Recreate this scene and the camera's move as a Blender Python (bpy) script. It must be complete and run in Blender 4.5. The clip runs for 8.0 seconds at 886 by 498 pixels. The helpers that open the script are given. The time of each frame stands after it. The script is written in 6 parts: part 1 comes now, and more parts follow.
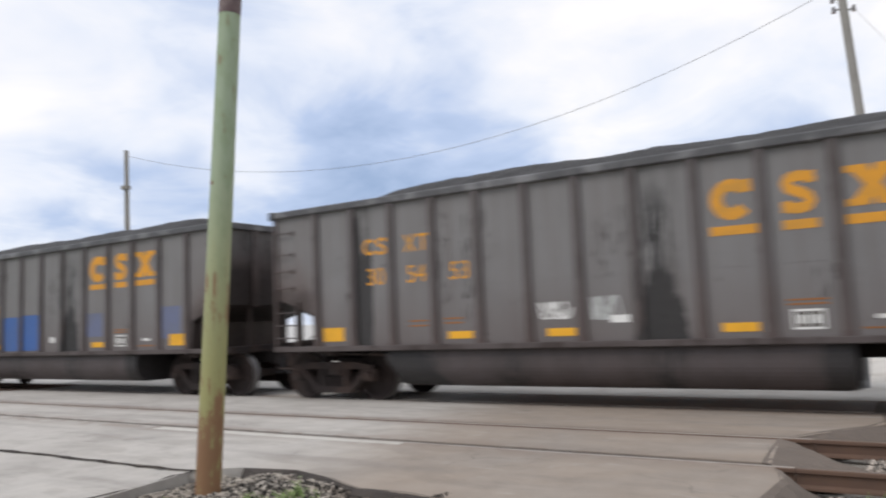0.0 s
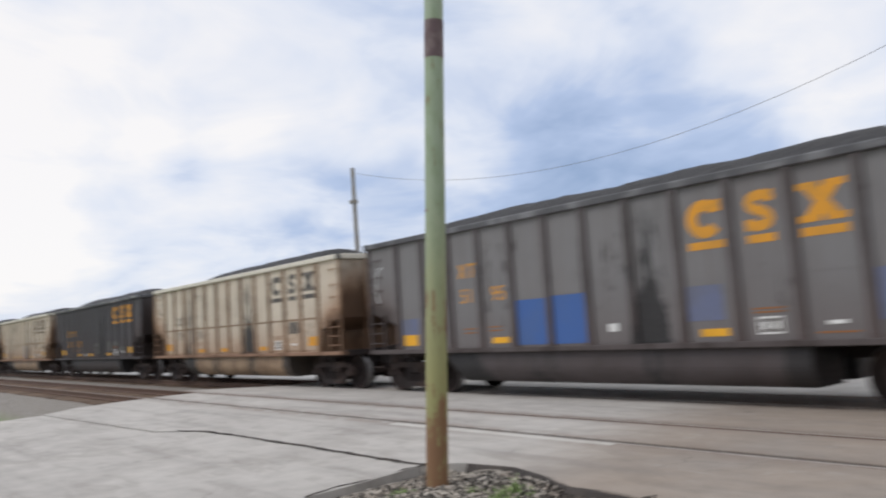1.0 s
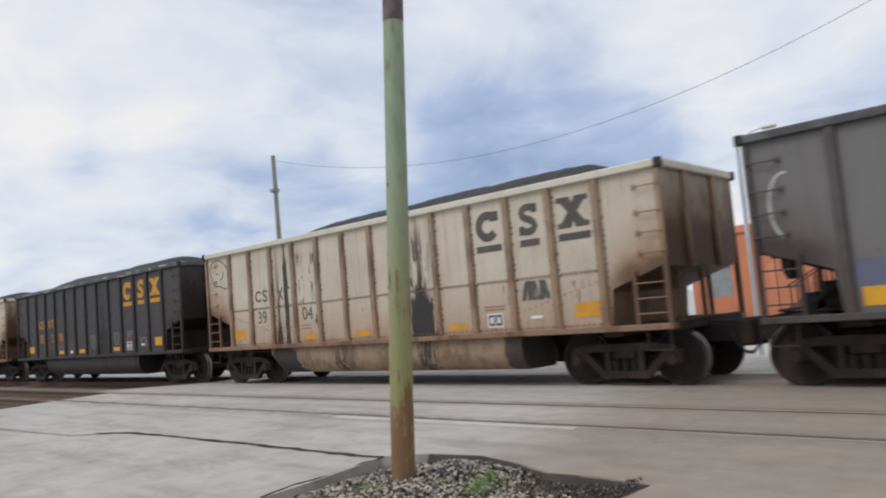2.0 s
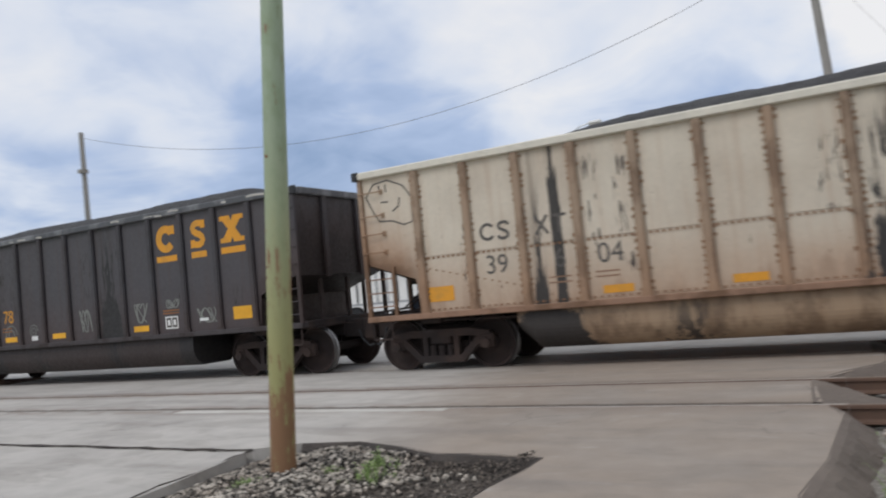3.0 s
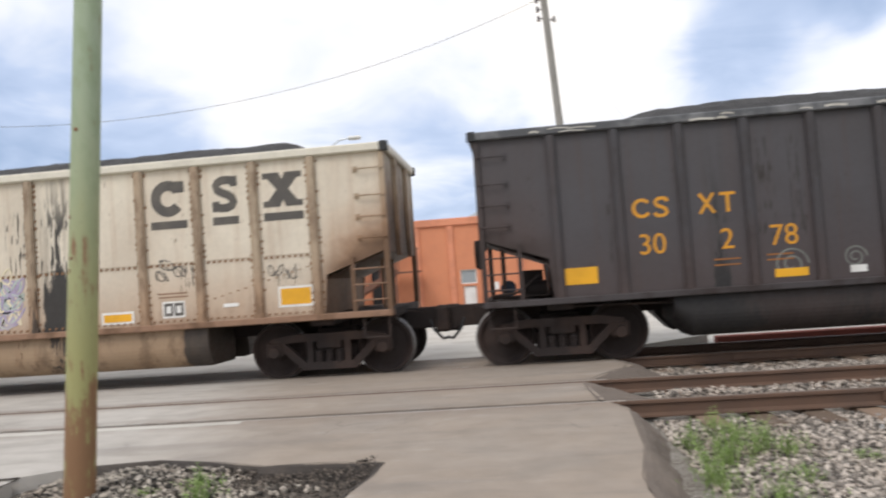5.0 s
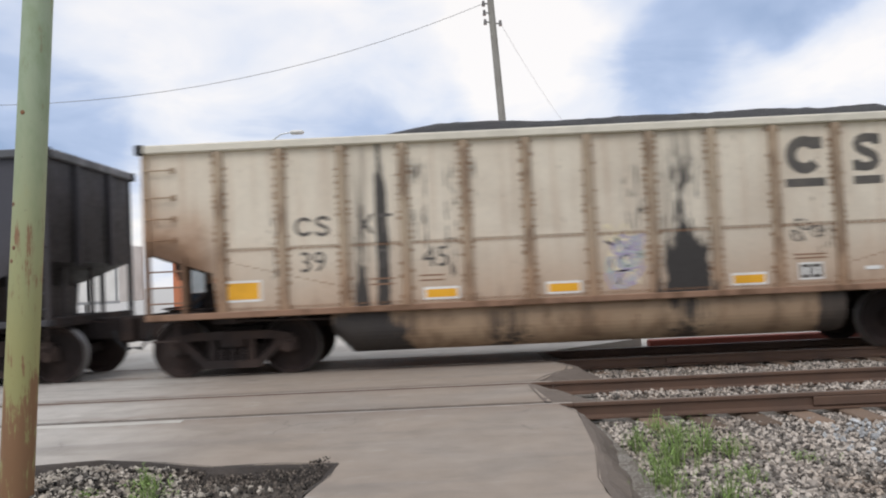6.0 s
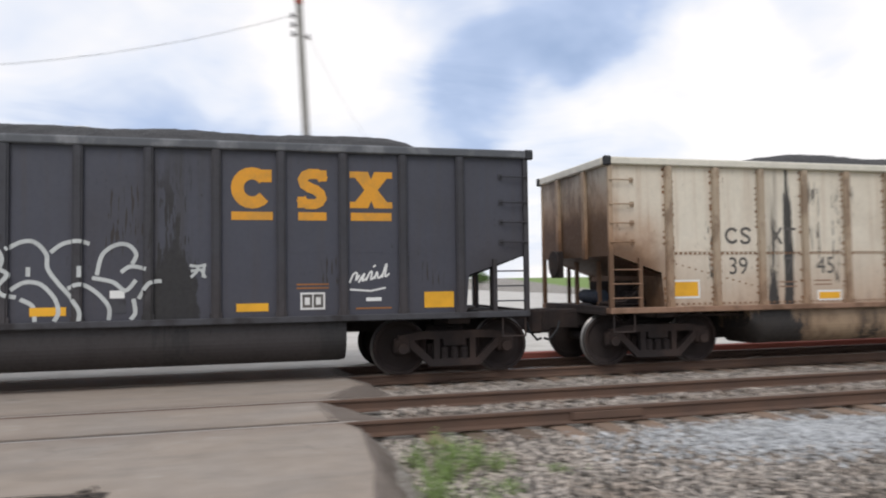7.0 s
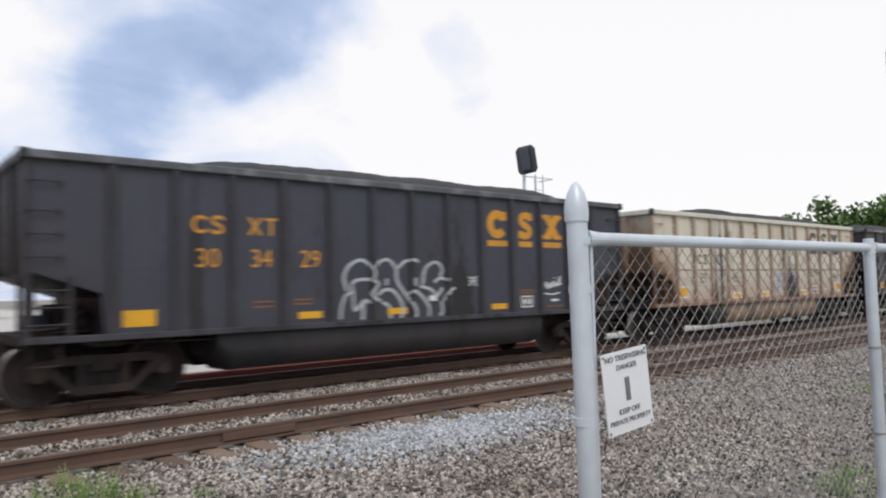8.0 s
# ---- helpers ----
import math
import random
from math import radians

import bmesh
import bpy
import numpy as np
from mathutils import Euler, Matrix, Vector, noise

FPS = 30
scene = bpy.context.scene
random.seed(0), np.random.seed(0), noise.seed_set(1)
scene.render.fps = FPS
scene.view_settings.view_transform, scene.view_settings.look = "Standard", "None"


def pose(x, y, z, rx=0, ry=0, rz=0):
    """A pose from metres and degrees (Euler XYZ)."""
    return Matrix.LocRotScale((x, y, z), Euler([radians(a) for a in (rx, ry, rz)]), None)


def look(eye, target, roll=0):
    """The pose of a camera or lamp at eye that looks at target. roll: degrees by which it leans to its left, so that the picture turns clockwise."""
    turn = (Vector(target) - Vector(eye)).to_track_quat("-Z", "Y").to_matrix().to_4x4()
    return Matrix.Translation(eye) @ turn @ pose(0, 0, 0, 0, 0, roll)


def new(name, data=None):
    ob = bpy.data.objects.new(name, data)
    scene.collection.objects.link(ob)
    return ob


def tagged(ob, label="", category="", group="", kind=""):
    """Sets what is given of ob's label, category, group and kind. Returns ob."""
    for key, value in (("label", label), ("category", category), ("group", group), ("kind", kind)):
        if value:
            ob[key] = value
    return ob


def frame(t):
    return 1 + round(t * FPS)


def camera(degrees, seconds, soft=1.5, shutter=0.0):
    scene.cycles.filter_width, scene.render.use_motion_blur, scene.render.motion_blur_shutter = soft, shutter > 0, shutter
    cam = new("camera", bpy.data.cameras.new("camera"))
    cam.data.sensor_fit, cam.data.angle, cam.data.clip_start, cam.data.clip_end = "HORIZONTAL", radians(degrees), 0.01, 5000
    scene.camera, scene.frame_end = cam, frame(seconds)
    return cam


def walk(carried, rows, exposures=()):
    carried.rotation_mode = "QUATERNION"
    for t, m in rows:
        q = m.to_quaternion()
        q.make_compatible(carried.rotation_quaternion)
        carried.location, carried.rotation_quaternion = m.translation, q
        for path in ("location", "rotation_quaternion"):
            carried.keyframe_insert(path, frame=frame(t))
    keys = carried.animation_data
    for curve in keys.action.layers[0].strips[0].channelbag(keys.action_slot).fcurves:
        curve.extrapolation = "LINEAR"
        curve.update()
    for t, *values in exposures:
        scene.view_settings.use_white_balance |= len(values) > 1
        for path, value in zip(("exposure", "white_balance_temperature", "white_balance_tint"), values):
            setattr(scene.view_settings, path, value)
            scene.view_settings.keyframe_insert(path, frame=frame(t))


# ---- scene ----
# ---- camera ----
cam = camera(62.06, 8.0, soft=2.0, shutter=0.3)


def heading(x, y, z, yaw, pitch, roll):
    a, b = radians(yaw), radians(pitch)
    ahead = Vector((-math.sin(a) * math.cos(b), math.cos(a) * math.cos(b), math.sin(b)))
    eye = Vector((x, y, z))
    return look(eye, eye + ahead, roll)


VIEW = [
    (0, -0.071, 0.031, 1.366, 32.051, 5.429, -2.369),
    (0.5, 0.288, -0.204, 1.481, 42.331, 6.110, -2.925),
    (1, 0.341, -0.278, 1.515, 48.665, 5.778, -3.683),
    (1.2, 0.217, -0.251, 1.516, 53.643, 5.760, -5.271),
    (2.3, -0.499, -0.348, 1.418, 39.353, 4.660, -4.712),
    (2.5, -0.622, -0.391, 1.414, 39.877, 4.770, -4.262),
    (3, -0.955, -0.483, 1.390, 27.848, 2.840, -5.599),
    (3.5, -1.218, -0.473, 1.426, 21.743, 3.626, -2.054),
    (4, -1.504, -0.446, 1.375, 27.196, 5.754, -5.848),
    (4.2, -1.593, -0.492, 1.356, 25.823, 5.690, -5.740),
    (5.3, -2.086, -0.734, 1.353, 0.104, 1.882, -2.374),
    (5.5, -2.131, -0.757, 1.360, -1.033, 3.796, -1.568),
    (6, -2.193, -0.687, 1.378, 0.501, 1.952, -2.627),
    (6.5, -2.106, -0.791, 1.438, 1.125, 3.500, -1.857),
    (7, -2.124, -0.915, 1.503, -14.820, 2.289, -0.730),
    (7.2, -2.051, -0.931, 1.528, -24.728, 2.927, 0.302),
    (7.5, -1.966, -0.887, 1.533, -36.508, 3.441, -1.191),
    (7.7, -1.973, -0.920, 1.512, -41.735, 3.312, -1.558),
    (8, -2.033, -0.976, 1.487, -40.583, 3.186, -1.382),
]
walk(cam, [(r[0], heading(*r[1:])) for r in VIEW],
     [(0, 0.15, 6700, 12), (0.5, 0.2, 6700, 12), (1, 0.0, 6600, 12), (1.2, -0.08, 6600, 12), (2.5, -0.12, 6550, 11), (3, -0.13, 6500, 11), (3.5, 0.07, 6480, 11), (4, 0.24, 6600, 11.5), (5.5, 0.3, 6950, 12), (6, 0.06, 6680, 12), (6.5, 0.1, 6650, 12), (7, 0.12, 6650, 12), (7.5, 0.2, 6680, 12.5), (8, 0.04, 6560, 12.5)])

# ---- sky, sun, exposure ----


class Net:
    """Short hand for node trees."""

    def __init__(self, tree):
        self.tree = tree
        tree.nodes.clear()

    def node(self, kind, **props):
        n = self.tree.nodes.new(kind)
        for key, value in props.items():
            if key in n.inputs.keys():
                self.plug(value, n.inputs[key])
        return n

    def plug(self, value, socket):
        if isinstance(value, bpy.types.NodeSocket):
            self.tree.links.new(value, socket)
        elif isinstance(value, tuple) and len(value) == 3 and socket.type == "RGBA":
            socket.default_value = (*value, 1)
        else:
            socket.default_value = value

    def math(self, op, a, b=0.0, c=0.0, clamp=False):
        n = self.tree.nodes.new("ShaderNodeMath")
        n.operation, n.use_clamp = op, clamp
        for value, socket in zip((a, b, c), n.inputs):
            self.plug(value, socket)
        return n.outputs[0]

    def vec(self, op, a, b=(0, 0, 0)):
        n = self.tree.nodes.new("ShaderNodeVectorMath")
        n.operation = op
        self.plug(a, n.inputs[0])
        self.plug(b, n.inputs[1])
        return n.outputs["Value"] if op == "DOT_PRODUCT" else n.outputs[0]

    def ramp(self, value, low, high, out_low=0.0, out_high=1.0):
        n = self.tree.nodes.new("ShaderNodeMapRange")
        n.interpolation_type = "SMOOTHSTEP"
        for v, socket in zip((value, low, high, out_low, out_high), n.inputs):
            self.plug(v, socket)
        return n.outputs[0]

    def mix(self, fac, a, b, blend="MIX"):
        n = self.tree.nodes.new("ShaderNodeMix")
        n.data_type, n.blend_type = "RGBA", blend
        self.plug(fac, n.inputs[0])
        self.plug(a, n.inputs[6])
        self.plug(b, n.inputs[7])
        return n.outputs[2]

    def noise(self, vector, scale, detail=4.0, rough=0.55, warp=0.0):
        n = self.tree.nodes.new("ShaderNodeTexNoise")
        if vector is not None:
            self.plug(vector, n.inputs["Vector"])
        n.inputs["Scale"].default_value = scale
        n.inputs["Detail"].default_value = detail
        n.inputs["Roughness"].default_value = rough
        n.inputs["Distortion"].default_value = warp
        return n.outputs[0]

    def coords(self, kind="Object", scale=(1, 1, 1), move=(0, 0, 0)):
        n = self.tree.nodes.new("ShaderNodeTexCoord")
        m = self.tree.nodes.new("ShaderNodeMapping")
        m.inputs["Scale"].default_value = scale
        m.inputs["Location"].default_value = move
        self.tree.links.new(n.outputs[kind], m.inputs[0])
        return m.outputs[0]

    def split(self, vector):
        n = self.tree.nodes.new("ShaderNodeSeparateXYZ")
        self.plug(vector, n.inputs[0])
        return n.outputs


def direction(az, el):
    """Unit vector; az in degrees to the left of +y."""
    a, e = radians(az), radians(el)
    return (-math.sin(a) * math.cos(e), math.cos(a) * math.cos(e), math.sin(e))


def build_world():
    world = bpy.data.worlds.new("overcast_sky")
    scene.world = world
    world.use_nodes = True
    net = Net(world.node_tree)
    way = net.coords("Generated")
    x, y, z = net.split(way)
    flat = net.math("ADD", net.math("MAXIMUM", z, 0.0), 0.22)
    comb = net.node("ShaderNodeCombineXYZ", X=net.math("DIVIDE", x, flat), Y=net.math("DIVIDE", y, flat), Z=net.math("MULTIPLY", z, 1.4))
    big = net.noise(comb.outputs[0], 0.75, 5.0, 0.55, 0.3)
    small = net.noise(comb.outputs[0], 2.4, 5.0, 0.55, 0.5)
    value = net.math("ADD", net.math("MULTIPLY", big, 0.72), net.math("ADD", net.math("MULTIPLY", small, 0.46), -0.015))
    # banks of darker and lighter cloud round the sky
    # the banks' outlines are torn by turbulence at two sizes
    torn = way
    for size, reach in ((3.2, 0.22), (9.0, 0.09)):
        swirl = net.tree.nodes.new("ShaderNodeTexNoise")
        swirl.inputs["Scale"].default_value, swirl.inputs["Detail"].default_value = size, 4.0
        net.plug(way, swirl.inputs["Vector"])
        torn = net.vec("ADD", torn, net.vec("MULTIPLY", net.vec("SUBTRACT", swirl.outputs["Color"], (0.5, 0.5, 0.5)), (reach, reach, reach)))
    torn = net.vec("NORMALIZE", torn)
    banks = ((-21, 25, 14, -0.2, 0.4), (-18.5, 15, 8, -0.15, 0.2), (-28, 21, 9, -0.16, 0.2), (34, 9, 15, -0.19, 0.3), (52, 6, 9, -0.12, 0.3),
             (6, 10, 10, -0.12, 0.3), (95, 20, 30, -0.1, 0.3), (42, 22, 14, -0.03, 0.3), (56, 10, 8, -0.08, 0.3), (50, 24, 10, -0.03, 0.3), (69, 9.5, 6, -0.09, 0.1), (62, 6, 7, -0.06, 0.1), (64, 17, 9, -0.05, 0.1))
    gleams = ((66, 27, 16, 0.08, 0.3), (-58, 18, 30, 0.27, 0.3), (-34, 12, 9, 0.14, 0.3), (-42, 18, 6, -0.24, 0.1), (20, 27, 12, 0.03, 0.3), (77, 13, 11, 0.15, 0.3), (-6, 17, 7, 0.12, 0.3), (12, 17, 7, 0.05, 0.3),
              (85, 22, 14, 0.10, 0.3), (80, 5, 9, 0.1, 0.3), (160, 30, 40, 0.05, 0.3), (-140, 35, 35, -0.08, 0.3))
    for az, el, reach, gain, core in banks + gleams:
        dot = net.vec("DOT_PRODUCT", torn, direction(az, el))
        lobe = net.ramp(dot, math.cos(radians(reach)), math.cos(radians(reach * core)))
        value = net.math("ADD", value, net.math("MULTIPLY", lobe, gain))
    tone = net.tree.nodes.new("ShaderNodeValToRGB")
    net.plug(value, tone.inputs[0])
    tone.color_ramp.elements[0].position, tone.color_ramp.elements[0].color = 0.22, (0.28, 0.40, 0.62, 1)
    tone.color_ramp.elements[1].position, tone.color_ramp.elements[1].color = 0.70, (1.0, 1.0, 1.0, 1)
    for spot, colour in ((0.40, (0.48, 0.60, 0.83, 1)), (0.53, (0.77, 0.84, 0.96, 1))):
        tone.color_ramp.elements.new(spot).color = colour
    sky = net.tree.nodes.new("ShaderNodeTexSky")
    sky.sky_type, sky.sun_disc = "NISHITA", False
    sky.sun_elevation, sky.sun_rotation = radians(52), radians(205)
    clear = net.node("ShaderNodeBackground", Color=sky.outputs[0], Strength=0.10)
    cloud = net.node("ShaderNodeBackground", Color=tone.outputs[0], Strength=1.0)
    both = net.tree.nodes.new("ShaderNodeMixShader")
    both.inputs[0].default_value = 0.9
    net.tree.links.new(clear.outputs[0], both.inputs[1])
    net.tree.links.new(cloud.outputs[0], both.inputs[2])
    out = net.tree.nodes.new("ShaderNodeOutputWorld")
    net.tree.links.new(both.outputs[0], out.inputs[0])


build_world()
sun = new("sun", bpy.data.lights.new("sun", "SUN"))
sun.data.energy, sun.data.angle, sun.data.color = 1.3, radians(25), (1.0, 0.97, 0.92)
sun.matrix_world = look(Vector(direction(155, 52)) * 60, (0, 0, 0))


# ---- materials ----
def material(name, colour, rough=0.7, metal=0.0, vary=0.25, grain=8.0, bump=0.15, bump_scale=60.0, tint=None, tint_amount=0.5, tint_scale=1.2, isle=0.0, obj=0.0):
    """A surface with two scales of variation: broad stains of the tint and fine grain with relief."""
    mat = bpy.data.materials.new(name)
    mat.use_nodes = True
    net = Net(mat.node_tree)
    at = net.coords("Object")
    broad = net.noise(at, tint_scale, 5.0, 0.6)
    fine = net.noise(at, grain, 6.0, 0.65)
    base = net.mix(net.ramp(broad, 0.42, 0.68, 0.0, tint_amount), colour, tint or tuple(c * 0.6 for c in colour))
    light = net.math("ADD", 1.0 - vary * 0.5, net.math("MULTIPLY", fine, vary))
    if isle or obj:
        src = net.tree.nodes.new("ShaderNodeNewGeometry").outputs["Random Per Island"] if isle else net.tree.nodes.new("ShaderNodeObjectInfo").outputs["Random"]
        light = net.math("MULTIPLY", light, net.ramp(src, 0.0, 1.0, 1.0 - (isle or obj), 1.0 + (isle or obj)))
    shade = net.vec("SCALE", base)
    shade.node.inputs["Scale"].default_value = 1.0
    net.plug(light, shade.node.inputs["Scale"])
    bsdf = net.node("ShaderNodeBsdfPrincipled", Roughness=net.ramp(fine, 0.3, 0.7, max(rough - 0.1, 0.05), min(rough + 0.12, 1.0)), Metallic=metal)
    net.plug(shade, bsdf.inputs["Base Color"])
    if bump:
        relief = net.tree.nodes.new("ShaderNodeBump")
        relief.inputs["Strength"].default_value = bump
        relief.inputs["Distance"].default_value = 0.02
        net.plug(net.noise(at, bump_scale, 4.0, 0.6), relief.inputs["Height"])
        net.tree.links.new(relief.outputs[0], bsdf.inputs["Normal"])
    out = net.tree.nodes.new("ShaderNodeOutputMaterial")
    net.tree.links.new(bsdf.outputs[0], out.inputs[0])
    return mat


def car_paint(name, colour, rust, rust_amount, stains, length, end_rust, rough=0.6, seed=0.0, dashes=(), grime=0.0, lift=0.0):
    """Weathered paint of a coal car: rust mottling, vertical rain streaks, black spills and short drips at the given stretches of the side."""
    mat = bpy.data.materials.new(name)
    mat.use_nodes = True
    net = Net(mat.node_tree)
    at = net.coords("Object", move=(seed, 0, 0))
    u, v, z = net.split(net.coords("Object"))
    broad = net.noise(at, 0.9, 5.0, 0.6)
    fine = net.noise(at, 14.0, 6.0, 0.65)
    streak = net.noise(net.coords("Object", (7.0, 7.0, 0.35), (seed, 0, 0)), 1.0, 5.0, 0.62)
    deep = tuple(c * 0.36 for c in rust)
    base = net.mix(net.ramp(broad, 0.35, 0.75, 0.0, 0.35), colour, tuple(c * 0.72 for c in colour))
    base = net.mix(net.ramp(streak, 0.45, 0.75, 0.0, 0.35), base, rust)
    # rust creeping up from the sill, warmest at its lower edge
    creep = net.math("ADD", z, net.math("ADD", net.math("MULTIPLY", net.math("SUBTRACT", broad, 0.5), 1.6), net.math("MULTIPLY", net.math("SUBTRACT", streak, 0.5), 1.1)))
    base = net.mix(net.ramp(creep, 0.95, 2.15, rust_amount, 0.0), base, rust)
    base = net.mix(net.math("MULTIPLY", net.ramp(creep, 0.8, 1.2, rust_amount, 0.0), 0.7), base, tuple(c * 0.6 for c in rust))
    # rusted end panels above the slope sheet
    from_end = net.math("MINIMUM", u, net.math("SUBTRACT", length, u))
    low = net.math("SUBTRACT", net.math("ADD", z, net.math("ADD", net.math("MULTIPLY", from_end, 0.30), net.math("MULTIPLY", net.math("SUBTRACT", broad, 0.5), 1.3))), lift)
    near_end = net.ramp(from_end, 0.7, 1.5, end_rust, 0.0)
    base = net.mix(net.math("MULTIPLY", near_end, net.ramp(low, 2.0, 3.2, 0.9, 0.1)), base, rust)
    base = net.mix(net.math("MULTIPLY", near_end, net.ramp(low, 1.95, 2.5, 0.95, 0.0)), base, deep)
    # flaked spots and soft blotches
    chips = net.noise(net.coords("Object", (11.0, 11.0, 4.0), (seed, 0, 0)), 1.0, 5.0, 0.7)
    patchy = net.ramp(net.noise(at, 1.3, 3.0, 0.5), 0.45, 0.62)
    base = net.mix(net.math("MULTIPLY", net.ramp(chips, 0.62, 0.67, 0.0, 0.85), patchy), base, deep)
    base = net.mix(net.ramp(net.noise(at, 0.45, 3.0, 0.5), 0.45, 0.7, 0.0, 0.22), base, tuple(c * 0.8 for c in rust))
    if grime:
        base = net.mix(net.math("MULTIPLY", net.ramp(net.noise(net.coords("Object", (2.6, 2.6, 1.2), (seed, 0, 0)), 1.0, 6.0, 0.7), 0.46, 0.62), grime), base, deep)
    ragged = net.noise(net.coords("Object", (15.0, 15.0, 1.5), (seed, 0, 0)), 1.0, 4.0, 0.6)
    wander = net.noise(net.coords("Object", (2.0, 2.0, 1.6), (seed, 0, 0)), 1.0, 5.0, 0.65)
    for middle, half, z_solid, strength in stains:
        away = net.math("ABSOLUTE", net.math("SUBTRACT", u, net.math("ADD", middle, net.math("MULTIPLY", net.math("SUBTRACT", wander, 0.5), half * 1.1))))
        top = net.math("ADD", z, net.math("ADD", net.math("MULTIPLY", net.math("SUBTRACT", ragged, 0.5), 1.4), net.math("MULTIPLY", away, 1.3)))
        solid = net.math("MULTIPLY", net.ramp(away, half * 0.80, half * 0.92, 1.0, 0.0), net.ramp(top, z_solid + 0.05, z_solid + 0.22, 1.0, 0.0))
        run = net.math("MULTIPLY", net.ramp(net.math("SUBTRACT", ragged, net.math("MULTIPLY", away, 0.22 / half)), 0.43, 0.47), net.ramp(away, half * 0.85, half * 1.05, 1.0, 0.0))
        run = net.math("MULTIPLY", run, net.ramp(z, z_solid + 0.7, z_solid + 1.8, 1.0, 0.0))
        ink = net.math("MULTIPLY", net.math("MAXIMUM", solid, run), strength)
        base = net.mix(ink, base, (0.018, 0.017, 0.018))
        halo = net.math("MULTIPLY", net.ramp(away, half * 0.4, half * 1.5, 0.35, 0.0), net.ramp(streak, 0.40, 0.6))
        base = net.mix(net.math("MULTIPLY", halo, strength), base, (0.03, 0.027, 0.025))
    for middle, half, z0, z1 in dashes:
        away = net.math("ABSOLUTE", net.math("SUBTRACT", u, middle))
        zone = net.math("MULTIPLY", net.ramp(away, half * 0.6, half, 1.0, 0.0), net.math("MULTIPLY", net.ramp(z, z0, z0 + 0.12), net.ramp(z, z1 - 0.12, z1, 1.0, 0.0)))
        base = net.mix(net.math("MULTIPLY", zone, net.ramp(net.noise(net.coords("Object", (24.0, 24.0, 2.4), (seed, 3.0, 0)), 1.0, 2.0, 0.5), 0.57, 0.595, 0.0, 0.95)), base, (0.028, 0.022, 0.02))
    light = net.vec("SCALE", base)
    net.plug(net.math("ADD", 0.86, net.math("MULTIPLY", fine, 0.28)), light.node.inputs["Scale"])
    bsdf = net.node("ShaderNodeBsdfPrincipled", Roughness=net.ramp(fine, 0.3, 0.7, rough - 0.1, rough + 0.15))
    net.plug(light, bsdf.inputs["Base Color"])
    relief = net.tree.nodes.new("ShaderNodeBump")
    relief.inputs["Strength"].default_value, relief.inputs["Distance"].default_value = 0.3, 0.04
    net.plug(net.math("ADD", net.noise(at, 1.6, 2.0, 0.5), net.math("MULTIPLY", fine, 0.15)), relief.inputs["Height"])
    net.tree.links.new(relief.outputs[0], bsdf.inputs["Normal"])
    out = net.tree.nodes.new("ShaderNodeOutputMaterial")
    net.tree.links.new(bsdf.outputs[0], out.inputs[0])
    return mat


